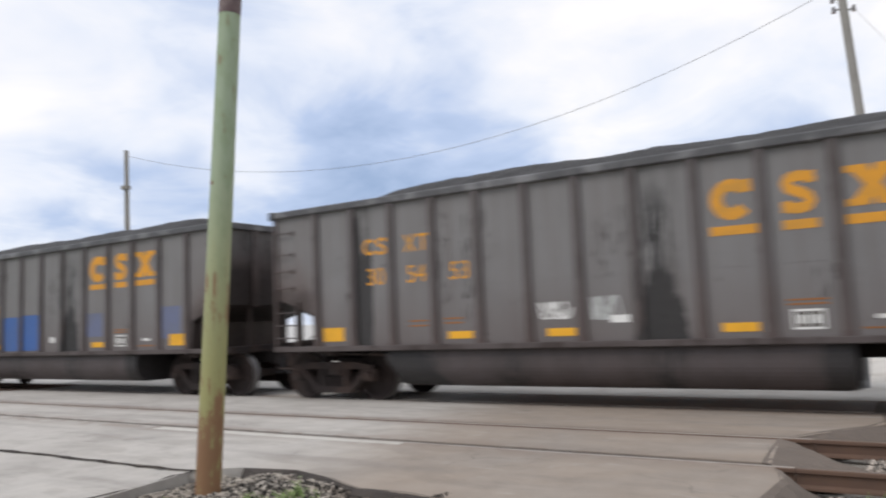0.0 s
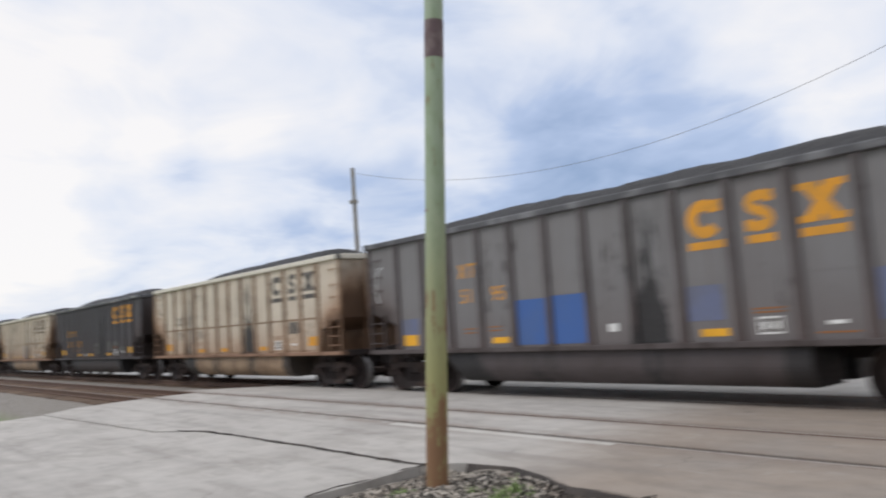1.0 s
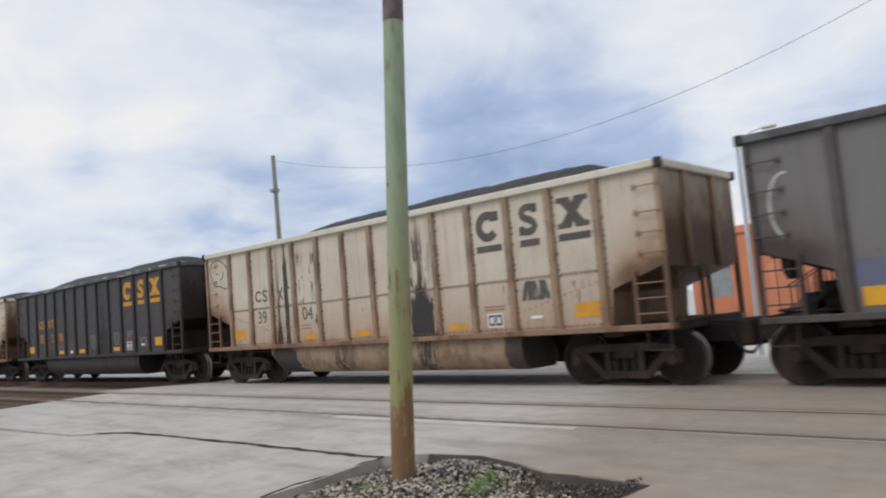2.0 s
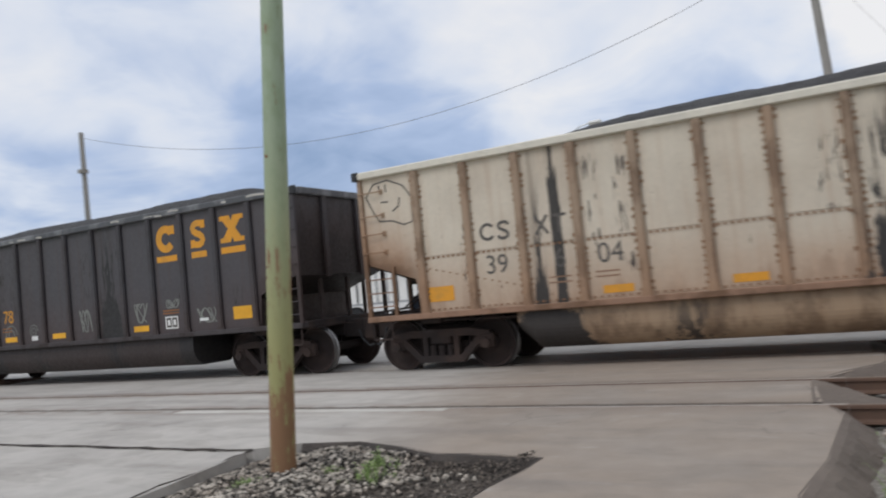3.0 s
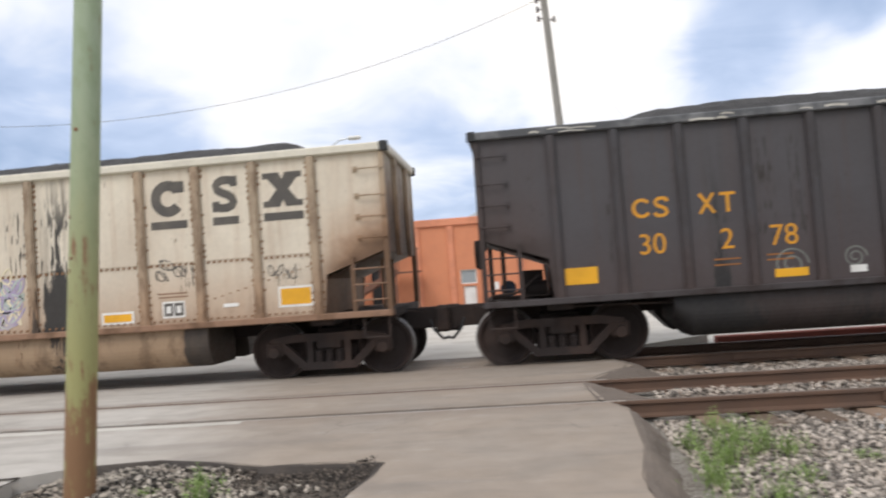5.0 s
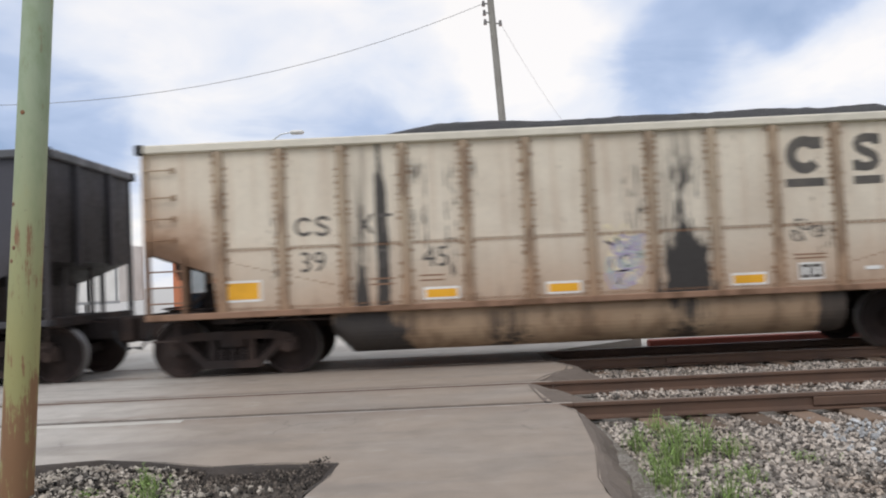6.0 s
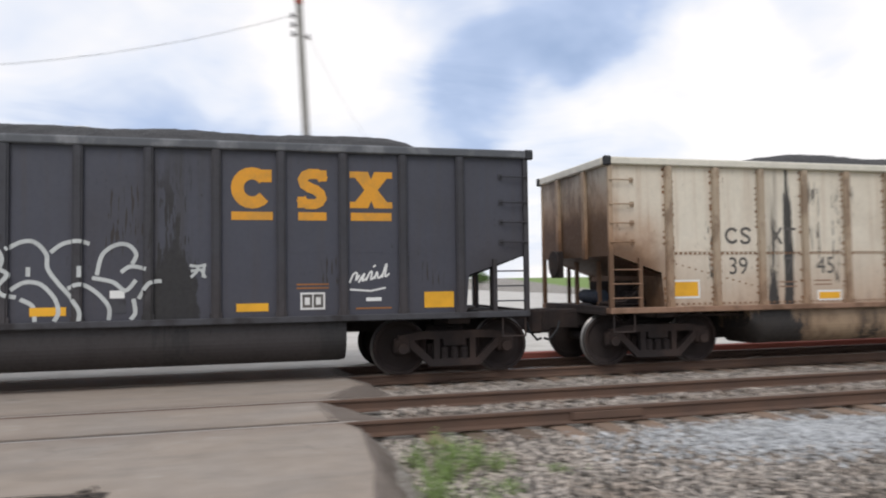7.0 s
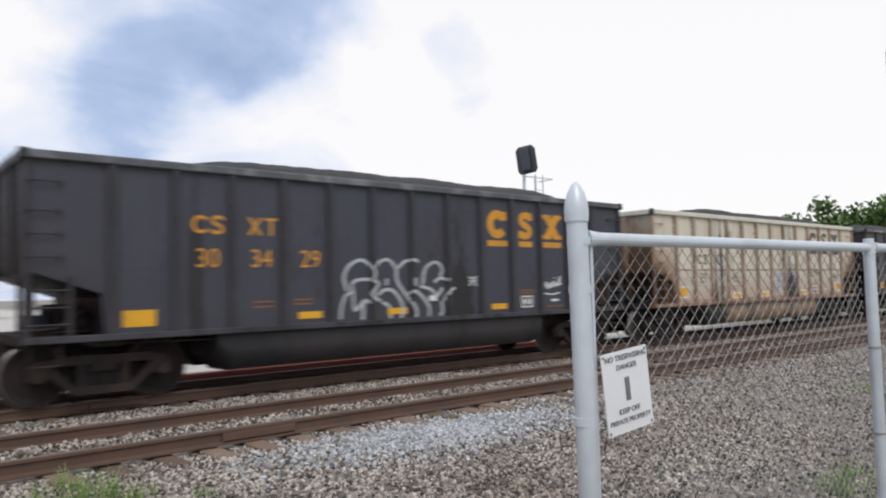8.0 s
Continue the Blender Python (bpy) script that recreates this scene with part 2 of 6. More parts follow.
def road_material():
    """Worn road surface: pale concrete grey, browner on the ramp beside the tracks, with tyre-dark stains and fine grit."""
    mat = bpy.data.materials.new("worn_road")
    mat.use_nodes = True
    net = Net(mat.node_tree)
    at = net.coords("Object")
    x, y, z = net.split(at)
    broad = net.noise(at, 0.5, 5.0, 0.6, 0.4)
    mid = net.noise(at, 3.0, 5.0, 0.6)
    fine = net.noise(at, 90.0, 4.0, 0.7)
    brown = net.ramp(net.math("ADD", net.math("ADD", x, net.math("MULTIPLY", broad, 1.6)), net.math("MULTIPLY", y, 0.25)), -4.0, -1.7)
    base = net.mix(brown, (0.46, 0.435, 0.40), (0.305, 0.252, 0.205))
    base = net.mix(net.ramp(broad, 0.4, 0.7, 0.0, 0.45), base, (0.29, 0.268, 0.245))
    track = net.noise(net.coords("Object", (0.12, 1.6, 1.0)), 1.0, 4.0, 0.6)
    base = net.mix(net.ramp(track, 0.5, 0.72, 0.0, 0.4), base, (0.21, 0.19, 0.175))
    for line in (6.96, 8.46, 12.13, 13.63):
        beside = net.math("ABSOLUTE", net.math("SUBTRACT", y, line))
        base = net.mix(net.math("MULTIPLY", net.ramp(beside, 0.12, 0.5, 0.6, 0.0), net.ramp(mid, 0.35, 0.6)), base, (0.20, 0.155, 0.125))
    patch = net.noise(net.coords("Object", (0.55, 1.5, 1.0)), 1.4, 6.0, 0.68, 0.8)
    base = net.mix(net.ramp(patch, 0.50, 0.60, 0.0, 0.24), base, (0.20, 0.175, 0.15))
    base = net.mix(net.ramp(patch, 0.30, 0.42, 0.35, 0.0), base, (0.46, 0.44, 0.41))
    cell = net.tree.nodes.new("ShaderNodeTexVoronoi")
    cell.feature = "DISTANCE_TO_EDGE"
    cell.inputs["Scale"].default_value = 0.55
    shift = net.tree.nodes.new("ShaderNodeTexNoise")
    shift.inputs["Scale"].default_value, shift.inputs["Detail"].default_value = 1.8, 5.0
    net.plug(at, shift.inputs["Vector"])
    net.plug(net.vec("ADD", at, net.vec("MULTIPLY", shift.outputs["Color"], (0.9, 0.9, 0.0))), cell.inputs["Vector"])
    base = net.mix(net.math("MULTIPLY", net.ramp(cell.outputs["Distance"], 0.0015, 0.007, 0.38, 0.0), net.ramp(broad, 0.48, 0.62)), base, (0.09, 0.08, 0.07))
    light = net.vec("SCALE", base)
    net.plug(net.math("ADD", 0.56, net.math("ADD", net.math("MULTIPLY", mid, 0.5), net.math("MULTIPLY", fine, 0.38))), light.node.inputs["Scale"])
    bsdf = net.node("ShaderNodeBsdfPrincipled", Roughness=0.82)
    net.plug(light, bsdf.inputs["Base Color"])
    relief = net.tree.nodes.new("ShaderNodeBump")
    relief.inputs["Strength"].default_value, relief.inputs["Distance"].default_value = 0.5, 0.01
    net.plug(net.math("ADD", fine, net.math("MULTIPLY", mid, 1.5)), relief.inputs["Height"])
    net.tree.links.new(relief.outputs[0], bsdf.inputs["Normal"])
    out = net.tree.nodes.new("ShaderNodeOutputMaterial")
    net.tree.links.new(bsdf.outputs[0], out.inputs[0])
    return mat


def ground_material():
    """Grey-brown ballast dirt near the tracks, grass further off."""
    mat = bpy.data.materials.new("ground_dirt_and_grass")
    mat.use_nodes = True
    net = Net(mat.node_tree)
    at = net.coords("Object")
    x, y, z = net.split(at)
    broad = net.noise(at, 0.25, 5.0, 0.6, 0.3)
    mid = net.noise(at, 6.0, 5.0, 0.65)
    fine = net.noise(at, 45.0, 4.0, 0.7)
    dirt = net.mix(net.ramp(mid, 0.35, 0.65), (0.17, 0.145, 0.12), (0.26, 0.24, 0.21))
    dirt = net.mix(net.ramp(fine, 0.52, 0.62), dirt, (0.42, 0.40, 0.37))
    grass = net.mix(mid, (0.10, 0.17, 0.03), (0.19, 0.28, 0.06))
    wild = net.math("MULTIPLY", net.math("SUBTRACT", broad, 0.5), 14.0)
    left = net.ramp(net.math("ADD", x, wild), -25.0, -20.0, 1.0, 0.0)
    left = net.math("MULTIPLY", left, net.ramp(y, 3.2, 4.6, 1.0, 0.0))
    right = net.ramp(net.math("SUBTRACT", net.math("ADD", x, wild), net.math("MULTIPLY", y, 0.35)), 12.0, 16.0)
    right = net.math("MULTIPLY", right, net.ramp(net.math("ABSOLUTE", net.math("SUBTRACT", y, 9.5)), 7.5, 10.0))
    lot = net.math("MULTIPLY", net.ramp(y, 15.4, 16.4), net.ramp(net.math("ADD", x, wild), 26.0, 34.0, 1.0, 0.0))
    dirt = net.mix(lot, dirt, net.mix(mid, (0.42, 0.41, 0.39), (0.52, 0.51, 0.49)))
    base = net.mix(net.math("MAXIMUM", left, right), dirt, grass)
    bsdf = net.node("ShaderNodeBsdfPrincipled", Roughness=0.95)
    net.plug(base, bsdf.inputs["Base Color"])
    relief = net.tree.nodes.new("ShaderNodeBump")
    relief.inputs["Strength"].default_value, relief.inputs["Distance"].default_value = 0.8, 0.03
    net.plug(fine, relief.inputs["Height"])
    net.tree.links.new(relief.outputs[0], bsdf.inputs["Normal"])
    out = net.tree.nodes.new("ShaderNodeOutputMaterial")
    net.tree.links.new(bsdf.outputs[0], out.inputs[0])
    return mat


def pole_material():
    """Faded green paint that gives way to olive and rust towards the foot."""
    mat = bpy.data.materials.new("faded_green_paint")
    mat.use_nodes = True
    net = Net(mat.node_tree)
    at = net.coords("Object")
    x, y, z = net.split(at)
    broad = net.noise(net.coords("Object", (6.0, 6.0, 2.6)), 1.6, 5.0, 0.62)
    fine = net.noise(at, 30.0, 5.0, 0.65)
    drip = net.noise(net.coords("Object", (22.0, 22.0, 1.6)), 1.0, 5.0, 0.65)
    base = net.mix(net.ramp(broad, 0.35, 0.7), (0.31, 0.38, 0.27), (0.25, 0.32, 0.20))
    base = net.mix(net.ramp(net.math("ADD", z, net.math("MULTIPLY", broad, 1.2)), 1.3, 3.7, 0.9, 0.0), base, (0.31, 0.29, 0.11))
    low = net.math("ADD", net.ramp(z, 0.0, 1.3, 0.19, 0.0), net.math("MULTIPLY", net.ramp(z, 0.7, 1.5), net.ramp(z, 1.7, 2.6, 0.045, 0.0)))
    base = net.mix(net.ramp(net.math("ADD", net.math("ADD", net.math("MULTIPLY", broad, 0.5), net.math("MULTIPLY", drip, 0.5)), low), 0.56, 0.65, 0.0, 0.88), base, (0.215, 0.098, 0.052))
    base = net.mix(net.ramp(fine, 0.66, 0.72, 0.0, 0.6), base, (0.12, 0.10, 0.07))
    bsdf = net.node("ShaderNodeBsdfPrincipled", Roughness=0.62)
    net.plug(base, bsdf.inputs["Base Color"])
    relief = net.tree.nodes.new("ShaderNodeBump")
    relief.inputs["Strength"].default_value, relief.inputs["Distance"].default_value = 0.4, 0.004
    net.plug(net.math("ADD", fine, drip), relief.inputs["Height"])
    net.tree.links.new(relief.outputs[0], bsdf.inputs["Normal"])
    out = net.tree.nodes.new("ShaderNodeOutputMaterial")
    net.tree.links.new(bsdf.outputs[0], out.inputs[0])
    return mat


POLE_GREEN = pole_material()
ROAD = road_material()
GROUND = ground_material()
TAR_AND_SHADE = material("tar_dirt_and_groove_shade", (0.046, 0.038, 0.033), 0.95, vary=0.6, grain=16, bump=0.8, bump_scale=35, tint=(0.09, 0.073, 0.06), tint_scale=2.5)
DIRT = material("brown_dirt", (0.075, 0.062, 0.051), 0.95, vary=0.6, grain=22, bump=0.8, bump_scale=40, tint=(0.13, 0.108, 0.088), tint_scale=2.0)
SKIRT = material("crumbled_asphalt", (0.15, 0.123, 0.103), 0.95, vary=0.5, grain=20, bump=0.8, bump_scale=35, tint=(0.22, 0.18, 0.148))
PALE = material("pale_concrete", (0.52, 0.50, 0.46), 0.85, vary=0.3, tint=(0.33, 0.30, 0.26))
RAIL = material("rusty_rail", (0.135, 0.08, 0.055), 0.7, 0.2, vary=0.5, grain=15, tint=(0.08, 0.055, 0.045))
CROSSING_HEAD = material("scuffed_rail_head", (0.37, 0.335, 0.30), 0.55, 0.2, vary=0.3, tint=(0.24, 0.19, 0.16), tint_scale=2.5)
RAIL_TOP = material("worn_rail_head", (0.20, 0.16, 0.135), 0.5, 0.3, vary=0.3)
TIE = material("weathered_tie", (0.17, 0.118, 0.084), 0.9, vary=0.6, grain=18, bump=0.5, tint=(0.29, 0.185, 0.11), obj=0.3)
STONE = material("ballast_stone", (0.325, 0.288, 0.252), 0.9, vary=0.4, grain=30, bump=0.2, tint=(0.22, 0.18, 0.145), tint_amount=0.8, isle=0.8)
DIRTY_STONE = material("dirty_gravel", (0.31, 0.28, 0.24), 0.95, vary=0.4, grain=30, bump=0.2, tint=(0.19, 0.155, 0.125), tint_amount=0.7, tint_scale=3.0, isle=0.95)
GRIT = material("dark_grit", (0.10, 0.083, 0.069), 0.95, vary=0.5, grain=30, tint=(0.06, 0.05, 0.042), tint_scale=3.0, isle=0.9)
STONE_PALE = material("fresh_limestone", (0.40, 0.41, 0.415), 0.88, vary=0.35, grain=30, tint=(0.36, 0.36, 0.35), isle=0.4)
WEED = material("weed_green", (0.20, 0.30, 0.085), 0.7, vary=0.4, tint=(0.27, 0.34, 0.12), isle=0.35, bump=0)
POLE_RUST = material("rust_brown", (0.22, 0.10, 0.05), 0.85, vary=0.5, grain=12, tint=(0.13, 0.09, 0.075), bump=0.5)
POLE_BAND = material("flaked_dark_paint", (0.13, 0.09, 0.095), 0.85, vary=0.6, grain=14, tint=(0.27, 0.22, 0.21), tint_scale=8, bump=0.5)
WOOD_GREY = material("weathered_pole_wood", (0.30, 0.285, 0.265), 0.9, vary=0.4, grain=10, tint=(0.20, 0.185, 0.17))
RED_PAINT = material("faded_red_paint", (0.34, 0.10, 0.075), 0.8, vary=0.35, tint=(0.24, 0.09, 0.07))
GALVANISED = material("galvanised_steel", (0.61, 0.66, 0.70), 0.42, 0.2, vary=0.2, grain=12, tint=(0.40, 0.42, 0.43), bump=0.05)
WIRE_STEEL = material("fence_wire", (0.30, 0.30, 0.295), 0.55, 0.3, vary=0.2, bump=0)
# black lifted towards blue: the sky's reflection is put into the base colour
SIGNAL_BLACK = material("sky_tinted_signal_black", (0.045, 0.052, 0.063), 0.5, vary=0.3)
SIGN_INK = material("faded_sign_ink", (0.17, 0.17, 0.18), 0.7, vary=0.3, bump=0)
BLACK_PAINT = material("flat_black_paint", (0.022, 0.023, 0.026), 0.6, vary=0.3)
CABLE = material("cable_sheath", (0.2, 0.2, 0.205), 0.7, bump=0)
PORCELAIN = material("insulator_glaze", (0.16, 0.15, 0.15), 0.3, bump=0)
COAL = material("coal", (0.024, 0.023, 0.024), 0.75, vary=0.8, grain=25, bump=1.0, bump_scale=18, tint=(0.05, 0.048, 0.047), tint_scale=5)
RUNNING = material("grimy_running_gear", (0.024, 0.0175, 0.0165), 0.92, vary=0.6, grain=14, tint=(0.082, 0.050, 0.038), bump=0.3)
WHEEL_STEEL = material("wheel_steel", (0.024, 0.0165, 0.015), 0.95, 0.0, vary=0.4, tint=(0.07, 0.042, 0.034))
TREAD = material("polished_tread", (0.24, 0.23, 0.225), 0.4, 0.6, vary=0.15, bump=0)
GOLD = material("faded_gold_paint", (0.68, 0.30, 0.022), 0.65, vary=0.35, grain=20, tint=(0.40, 0.22, 0.05), tint_scale=3, bump=0)
CHARCOAL = material("charcoal_lettering", (0.085, 0.078, 0.072), 0.7, vary=0.4, grain=20, tint=(0.16, 0.14, 0.12), tint_scale=3, bump=0)
REFLECT = material("yellow_reflector", (0.80, 0.40, 0.02), 0.45, vary=0.12, bump=0)
WHITE = material("white_paint", (0.74, 0.74, 0.72), 0.6, vary=0.2, tint=(0.55, 0.53, 0.50), bump=0)
GRAFFITI = material("white_spray_paint", (0.50, 0.52, 0.51), 0.8, vary=0.5, grain=25, tint=(0.30, 0.31, 0.31), bump=0)
BLUE_PATCH = material("blue_patch_paint", (0.045, 0.115, 0.33), 0.6, vary=0.35, tint=(0.07, 0.12, 0.25), bump=0)
FADED_BLUE = material("faded_blue_patch", (0.13, 0.15, 0.24), 0.7, vary=0.4, tint=(0.13, 0.13, 0.14), bump=0)
ORANGE_WALL = material("salmon_orange_wall", (0.60, 0.235, 0.125), 0.85, vary=0.15, grain=5, tint=(0.52, 0.20, 0.11), bump=0.1)
ORANGE_TRIM = material("orange_cornice", (0.66, 0.26, 0.15), 0.8, vary=0.15)
SLATE = material("grey_roof", (0.34, 0.35, 0.36), 0.6, vary=0.25)
BRICK = material("brown_brick", (0.20, 0.12, 0.09), 0.9, vary=0.4, grain=3)
GLASS = material("dull_window_glass", (0.30, 0.34, 0.36), 0.15, vary=0.1, bump=0)
STAIR = material("rusty_stair_steel", (0.16, 0.075, 0.05), 0.75, vary=0.3)
BARN = material("maroon_siding", (0.33, 0.08, 0.07), 0.85, vary=0.25)
SIGN_WHITE = material("sign_enamel", (0.78, 0.79, 0.80), 0.4, vary=0.08, bump=0, tint=(0.68, 0.67, 0.64))
BARK = material("bark", (0.13, 0.10, 0.075), 0.95, vary=0.5)
LEAF = material("tree_leaves", (0.10, 0.17, 0.048), 0.7, vary=0.4, tint=(0.14, 0.21, 0.06), isle=0.45, bump=0)


# ---- building blocks ----
def mesh_of(name, bm, mat, smooth=False):
    me = bpy.data.meshes.new(name)
    bm.to_mesh(me)
    bm.free()
    for m in (mat if isinstance(mat, (list, tuple)) else [mat]):
        me.materials.append(m)
    if smooth:
        for p in me.polygons:
            p.use_smooth = True
    return me


def part(name, bm, mat, parent=None, label="", m=None, smooth=False):
    """Links a bmesh, or a mesh that is shared, as one mesh object under a thing or a part."""
    me = bm if isinstance(bm, bpy.types.Mesh) else mesh_of(name, bm, mat, smooth)
    ob = new(name, me)
    if parent:
        ob.parent = parent
    if m is not None:
        ob.matrix_basis = m
    return tagged(ob, label)


def thing(name, label, category, group="", kind="", m=None):
    ob = tagged(new(name), label, category, group, kind)
    if m is not None:
        ob.matrix_basis = m
    return ob


def box(bm, x0, x1, y0, y1, z0, z1, bevel=0.0, mat=0):
    made = bmesh.ops.create_cube(bm, size=1.0, matrix=Matrix.Translation(((x0 + x1) / 2, (y0 + y1) / 2, (z0 + z1) / 2)) @ Matrix.Diagonal((x1 - x0, y1 - y0, z1 - z0, 1)))
    if bevel:
        edges = {e for v in made["verts"] for e in v.link_edges}
        bmesh.ops.bevel(bm, geom=list(edges), offset=bevel, segments=1, affect="EDGES")
    if mat:
        for v in made["verts"]:
            if v.is_valid:
                for f in v.link_faces:
                    f.material_index = mat
    return bm


def boxes(*rows, bevel=0.0):
    bm = bmesh.new()
    for r in rows:
        box(bm, *r, bevel=bevel)
    return bm


def tube(bm, a, b, r0, r1=None, sides=10, caps=True):
    a, b = Vector(a), Vector(b)
    way = b - a
    m = Matrix.Translation((a + b) / 2) @ way.to_track_quat("Z", "Y").to_matrix().to_4x4()
    bmesh.ops.create_cone(bm, cap_ends=caps, segments=sides, radius1=r0, radius2=r0 if r1 is None else r1, depth=way.length, matrix=m)
    return bm


def tubes(points, r, sides=8):
    bm = bmesh.new()
    for a, b in zip(points, points[1:]):
        tube(bm, a, b, r, sides=sides)
    return bm


def prism(bm, outline, y0, y1):
    """A plate with the outline given in x and z, from y0 to y1."""
    front = [bm.verts.new((x, y0, z)) for x, z in outline]
    back = [bm.verts.new((x, y1, z)) for x, z in outline]
    n = len(outline)
    bm.faces.new(front)
    bm.faces.new(back[::-1])
    for i in range(n):
        bm.faces.new((front[(i + 1) % n], front[i], back[i], back[(i + 1) % n]))
    bm.normal_update()
    return bm


def stroke(bm, path, width, y0, y1):
    """A painted band along a path in x and z."""
    pts = [Vector(p) for p in path]
    rails = []
    for i, p in enumerate(pts):
        d = (pts[min(i + 1, len(pts) - 1)] - pts[max(i - 1, 0)]).normalized()
        n = Vector((-d.y, d.x)) * width / 2
        rails.append((p + n, p - n))
    rows = [[bm.verts.new((q.x, y, q.y)) for q, y in ((a, y0), (b, y0), (b, y1), (a, y1))] for a, b in rails]
    for p, q in zip(rows, rows[1:]):
        for k in range(4):
            bm.faces.new((p[k], p[(k + 1) % 4], q[(k + 1) % 4], q[k]))
    bm.faces.new(rows[0][::-1])
    bm.faces.new(rows[-1])
    bmesh.ops.recalc_face_normals(bm, faces=bm.faces)
    return bm


def slab(name, outline, top, thick, mat, label, category, jag=0.02, step=0.3, kind="structure"):
    """A ground slab with slightly broken edges."""
    rim = []
    n = len(outline)
    for i in range(n):
        a, b = Vector(outline[i]), Vector(outline[(i + 1) % n])
        k = max(1, min(60, int((b - a).length / step)))
        for j in range(k):
            p = a.lerp(b, j / k)
            w = noise.noise_vector(Vector((p.x * 2.3, p.y * 2.3, 3.1)))
            rim.append((p.x + w.x * jag, p.y + w.y * jag))
    bm = bmesh.new()
    level = top if callable(top) else (lambda x, y: top)
    verts = [bm.verts.new((x, y, level(x, y))) for x, y in rim]
    face = bm.faces.new(verts)
    face.normal_update()
    if face.normal.z < 0:
        face.normal_flip()
    low = [bm.verts.new((x, y, level(x, y) - thick)) for x, y in rim]
    for i in range(len(rim)):
        j = (i + 1) % len(rim)
        bm.faces.new((verts[i], low[i], low[j], verts[j]))
    bmesh.ops.triangulate(bm, faces=[face], ngon_method="EAR_CLIP")
    bmesh.ops.recalc_face_normals(bm, faces=bm.faces)
    return tagged(part(name, bm, mat), label, category, kind=kind)


# ---- ground ----
DROP = 0.20


def fall(y):
    """How far the ground lies lower towards the main line."""
    return DROP * min(1.0, max(0.0, (y - 8.5) / 3.5))


def ground_height(x, y):
    """Level of the dirt: ballast shoulders by the tracks, lower away from them."""
    shoulder = max(0.0, 1.0 - max(0.0, abs(y - 10.3) - 5.2) / 2.5)
    h = -0.36 + 0.13 * shoulder - fall(y)
    if abs(x) < 60 and -20 < y < 40:
        h += 0.022 * noise.noise(Vector((x * 0.9, y * 0.9, 0.0))) + 0.012 * noise.noise(Vector((x * 3.1, y * 3.1, 5.0)))
    return h


def build_ground():
    def axis(lo, hi, step):
        near = list(np.arange(lo, hi, step))
        out, d = [], step
        x = hi
        while x < 2500:
            d *= 1.5
            x += d
            out.append(x)
        left, d, x = [], step, lo
        while x > -2500:
            d *= 1.5
            x -= d
            left.append(x)
        return left[::-1] + near + [hi] + out
    xs, ys = axis(-24, 22, 0.4), axis(-4, 17, 0.3)
    verts = [(x, y, ground_height(x, y)) for y in ys for x in xs]
    w = len(xs)
    faces = [(j * w + i, j * w + i + 1, (j + 1) * w + i + 1, (j + 1) * w + i) for j in range(len(ys) - 1) for i in range(w - 1)]
    me = bpy.data.meshes.new("ground")
    me.from_pydata(verts, [], faces)
    me.materials.append(GROUND)
    tagged(new("ground", me), "grey-brown ballast dirt with grass further from the tracks", "ground", kind="structure")


build_ground()

NEAR_RAILS, FAR_RAILS = (6.96, 8.46), (12.13, 13.63)
TRACK = 12.88

slab("road_slab", [(-6.13, 4.86), (-7.6, 4.85), (-8.5, 4.87), (-10.6, 4.84), (-11.8, 4.8), (-12.6, 4.3), (-19.0, 4.0), (-18.3, 1.3), (-17, -14), (-5.75, -14), (-5.88, 3.1), (-5.98, 4.1)],
     -0.012, 0.4, ROAD, "pale worn concrete road with a broken edge", "road", 0.035)
slab("road", [(-6.1, 4.925), (-5.7, 5.22), (-5.1, 5.3), (-4.5, 5.12), (-4.05, 4.92), (-3.6, 4.95), (-3.1, 4.87), (-3.1, 4.5), (-3.2, 4.1), (-3.3, -14), (-1.4, -14), (-1.28, 4.2), (-1.14, 5),
              (-1.08, 5.8), (-1.03, 6.5), (-1.16, 6.915), (-20.6, 6.915), (-20.0, 5), (-19, 4.05), (-12.65, 4.36), (-11.8, 4.865), (-10.6, 4.905), (-8.5, 4.935), (-7.6, 4.915)],
     0.0, 0.4, ROAD, "worn grey-brown road ramp at the crossing", "road", 0.03)
slab("crossing_panel", [(-20.6, 7.092), (-20.6, 8.33), (-1.3, 8.33), (-1.2, 7.092)], 0.0, 0.3, ROAD, "worn road between the near rails", "road", 0.012)
slab("crossing_panel", [(-22, 8.505), (-22, 12.03), (-0.5, 12.03), (-0.42, 10.4), (-0.85, 9.4), (-1.15, 8.505)], lambda x, y: 0.004 - fall(y), 0.3, ROAD, "worn road between the two tracks", "road", 0.02)
slab("crossing_panel", [(-22, 12.24), (-22, 13.53), (-0.6, 13.53), (-0.6, 12.24)], -DROP, 0.3, ROAD, "worn road between the far rails", "road", 0.012)
# dark strips just below the surface paint in the shade of the deep grooves
slab("flangeway", [(-20.6, 6.999), (-20.6, 7.088), (-1.25, 7.088), (-1.25, 6.999)], -0.014, 0.2, TAR_AND_SHADE, "dark strip giving the shade of the groove beside the rail", "road", 0.004)
slab("flangeway", [(-20.6, 8.334), (-20.6, 8.421), (-1.3, 8.421), (-1.3, 8.334)], -0.014, 0.2, TAR_AND_SHADE, "dark strip giving the shade of the groove beside the rail", "road", 0.004)
slab("gravel_lot", [(1.95, 15.6), (1.95, 140), (34, 140), (34, 17.5), (18, 15.6)], -0.48, 0.2, PALE, "pale gravel lot beyond the kerb", "pavement", 0.02)
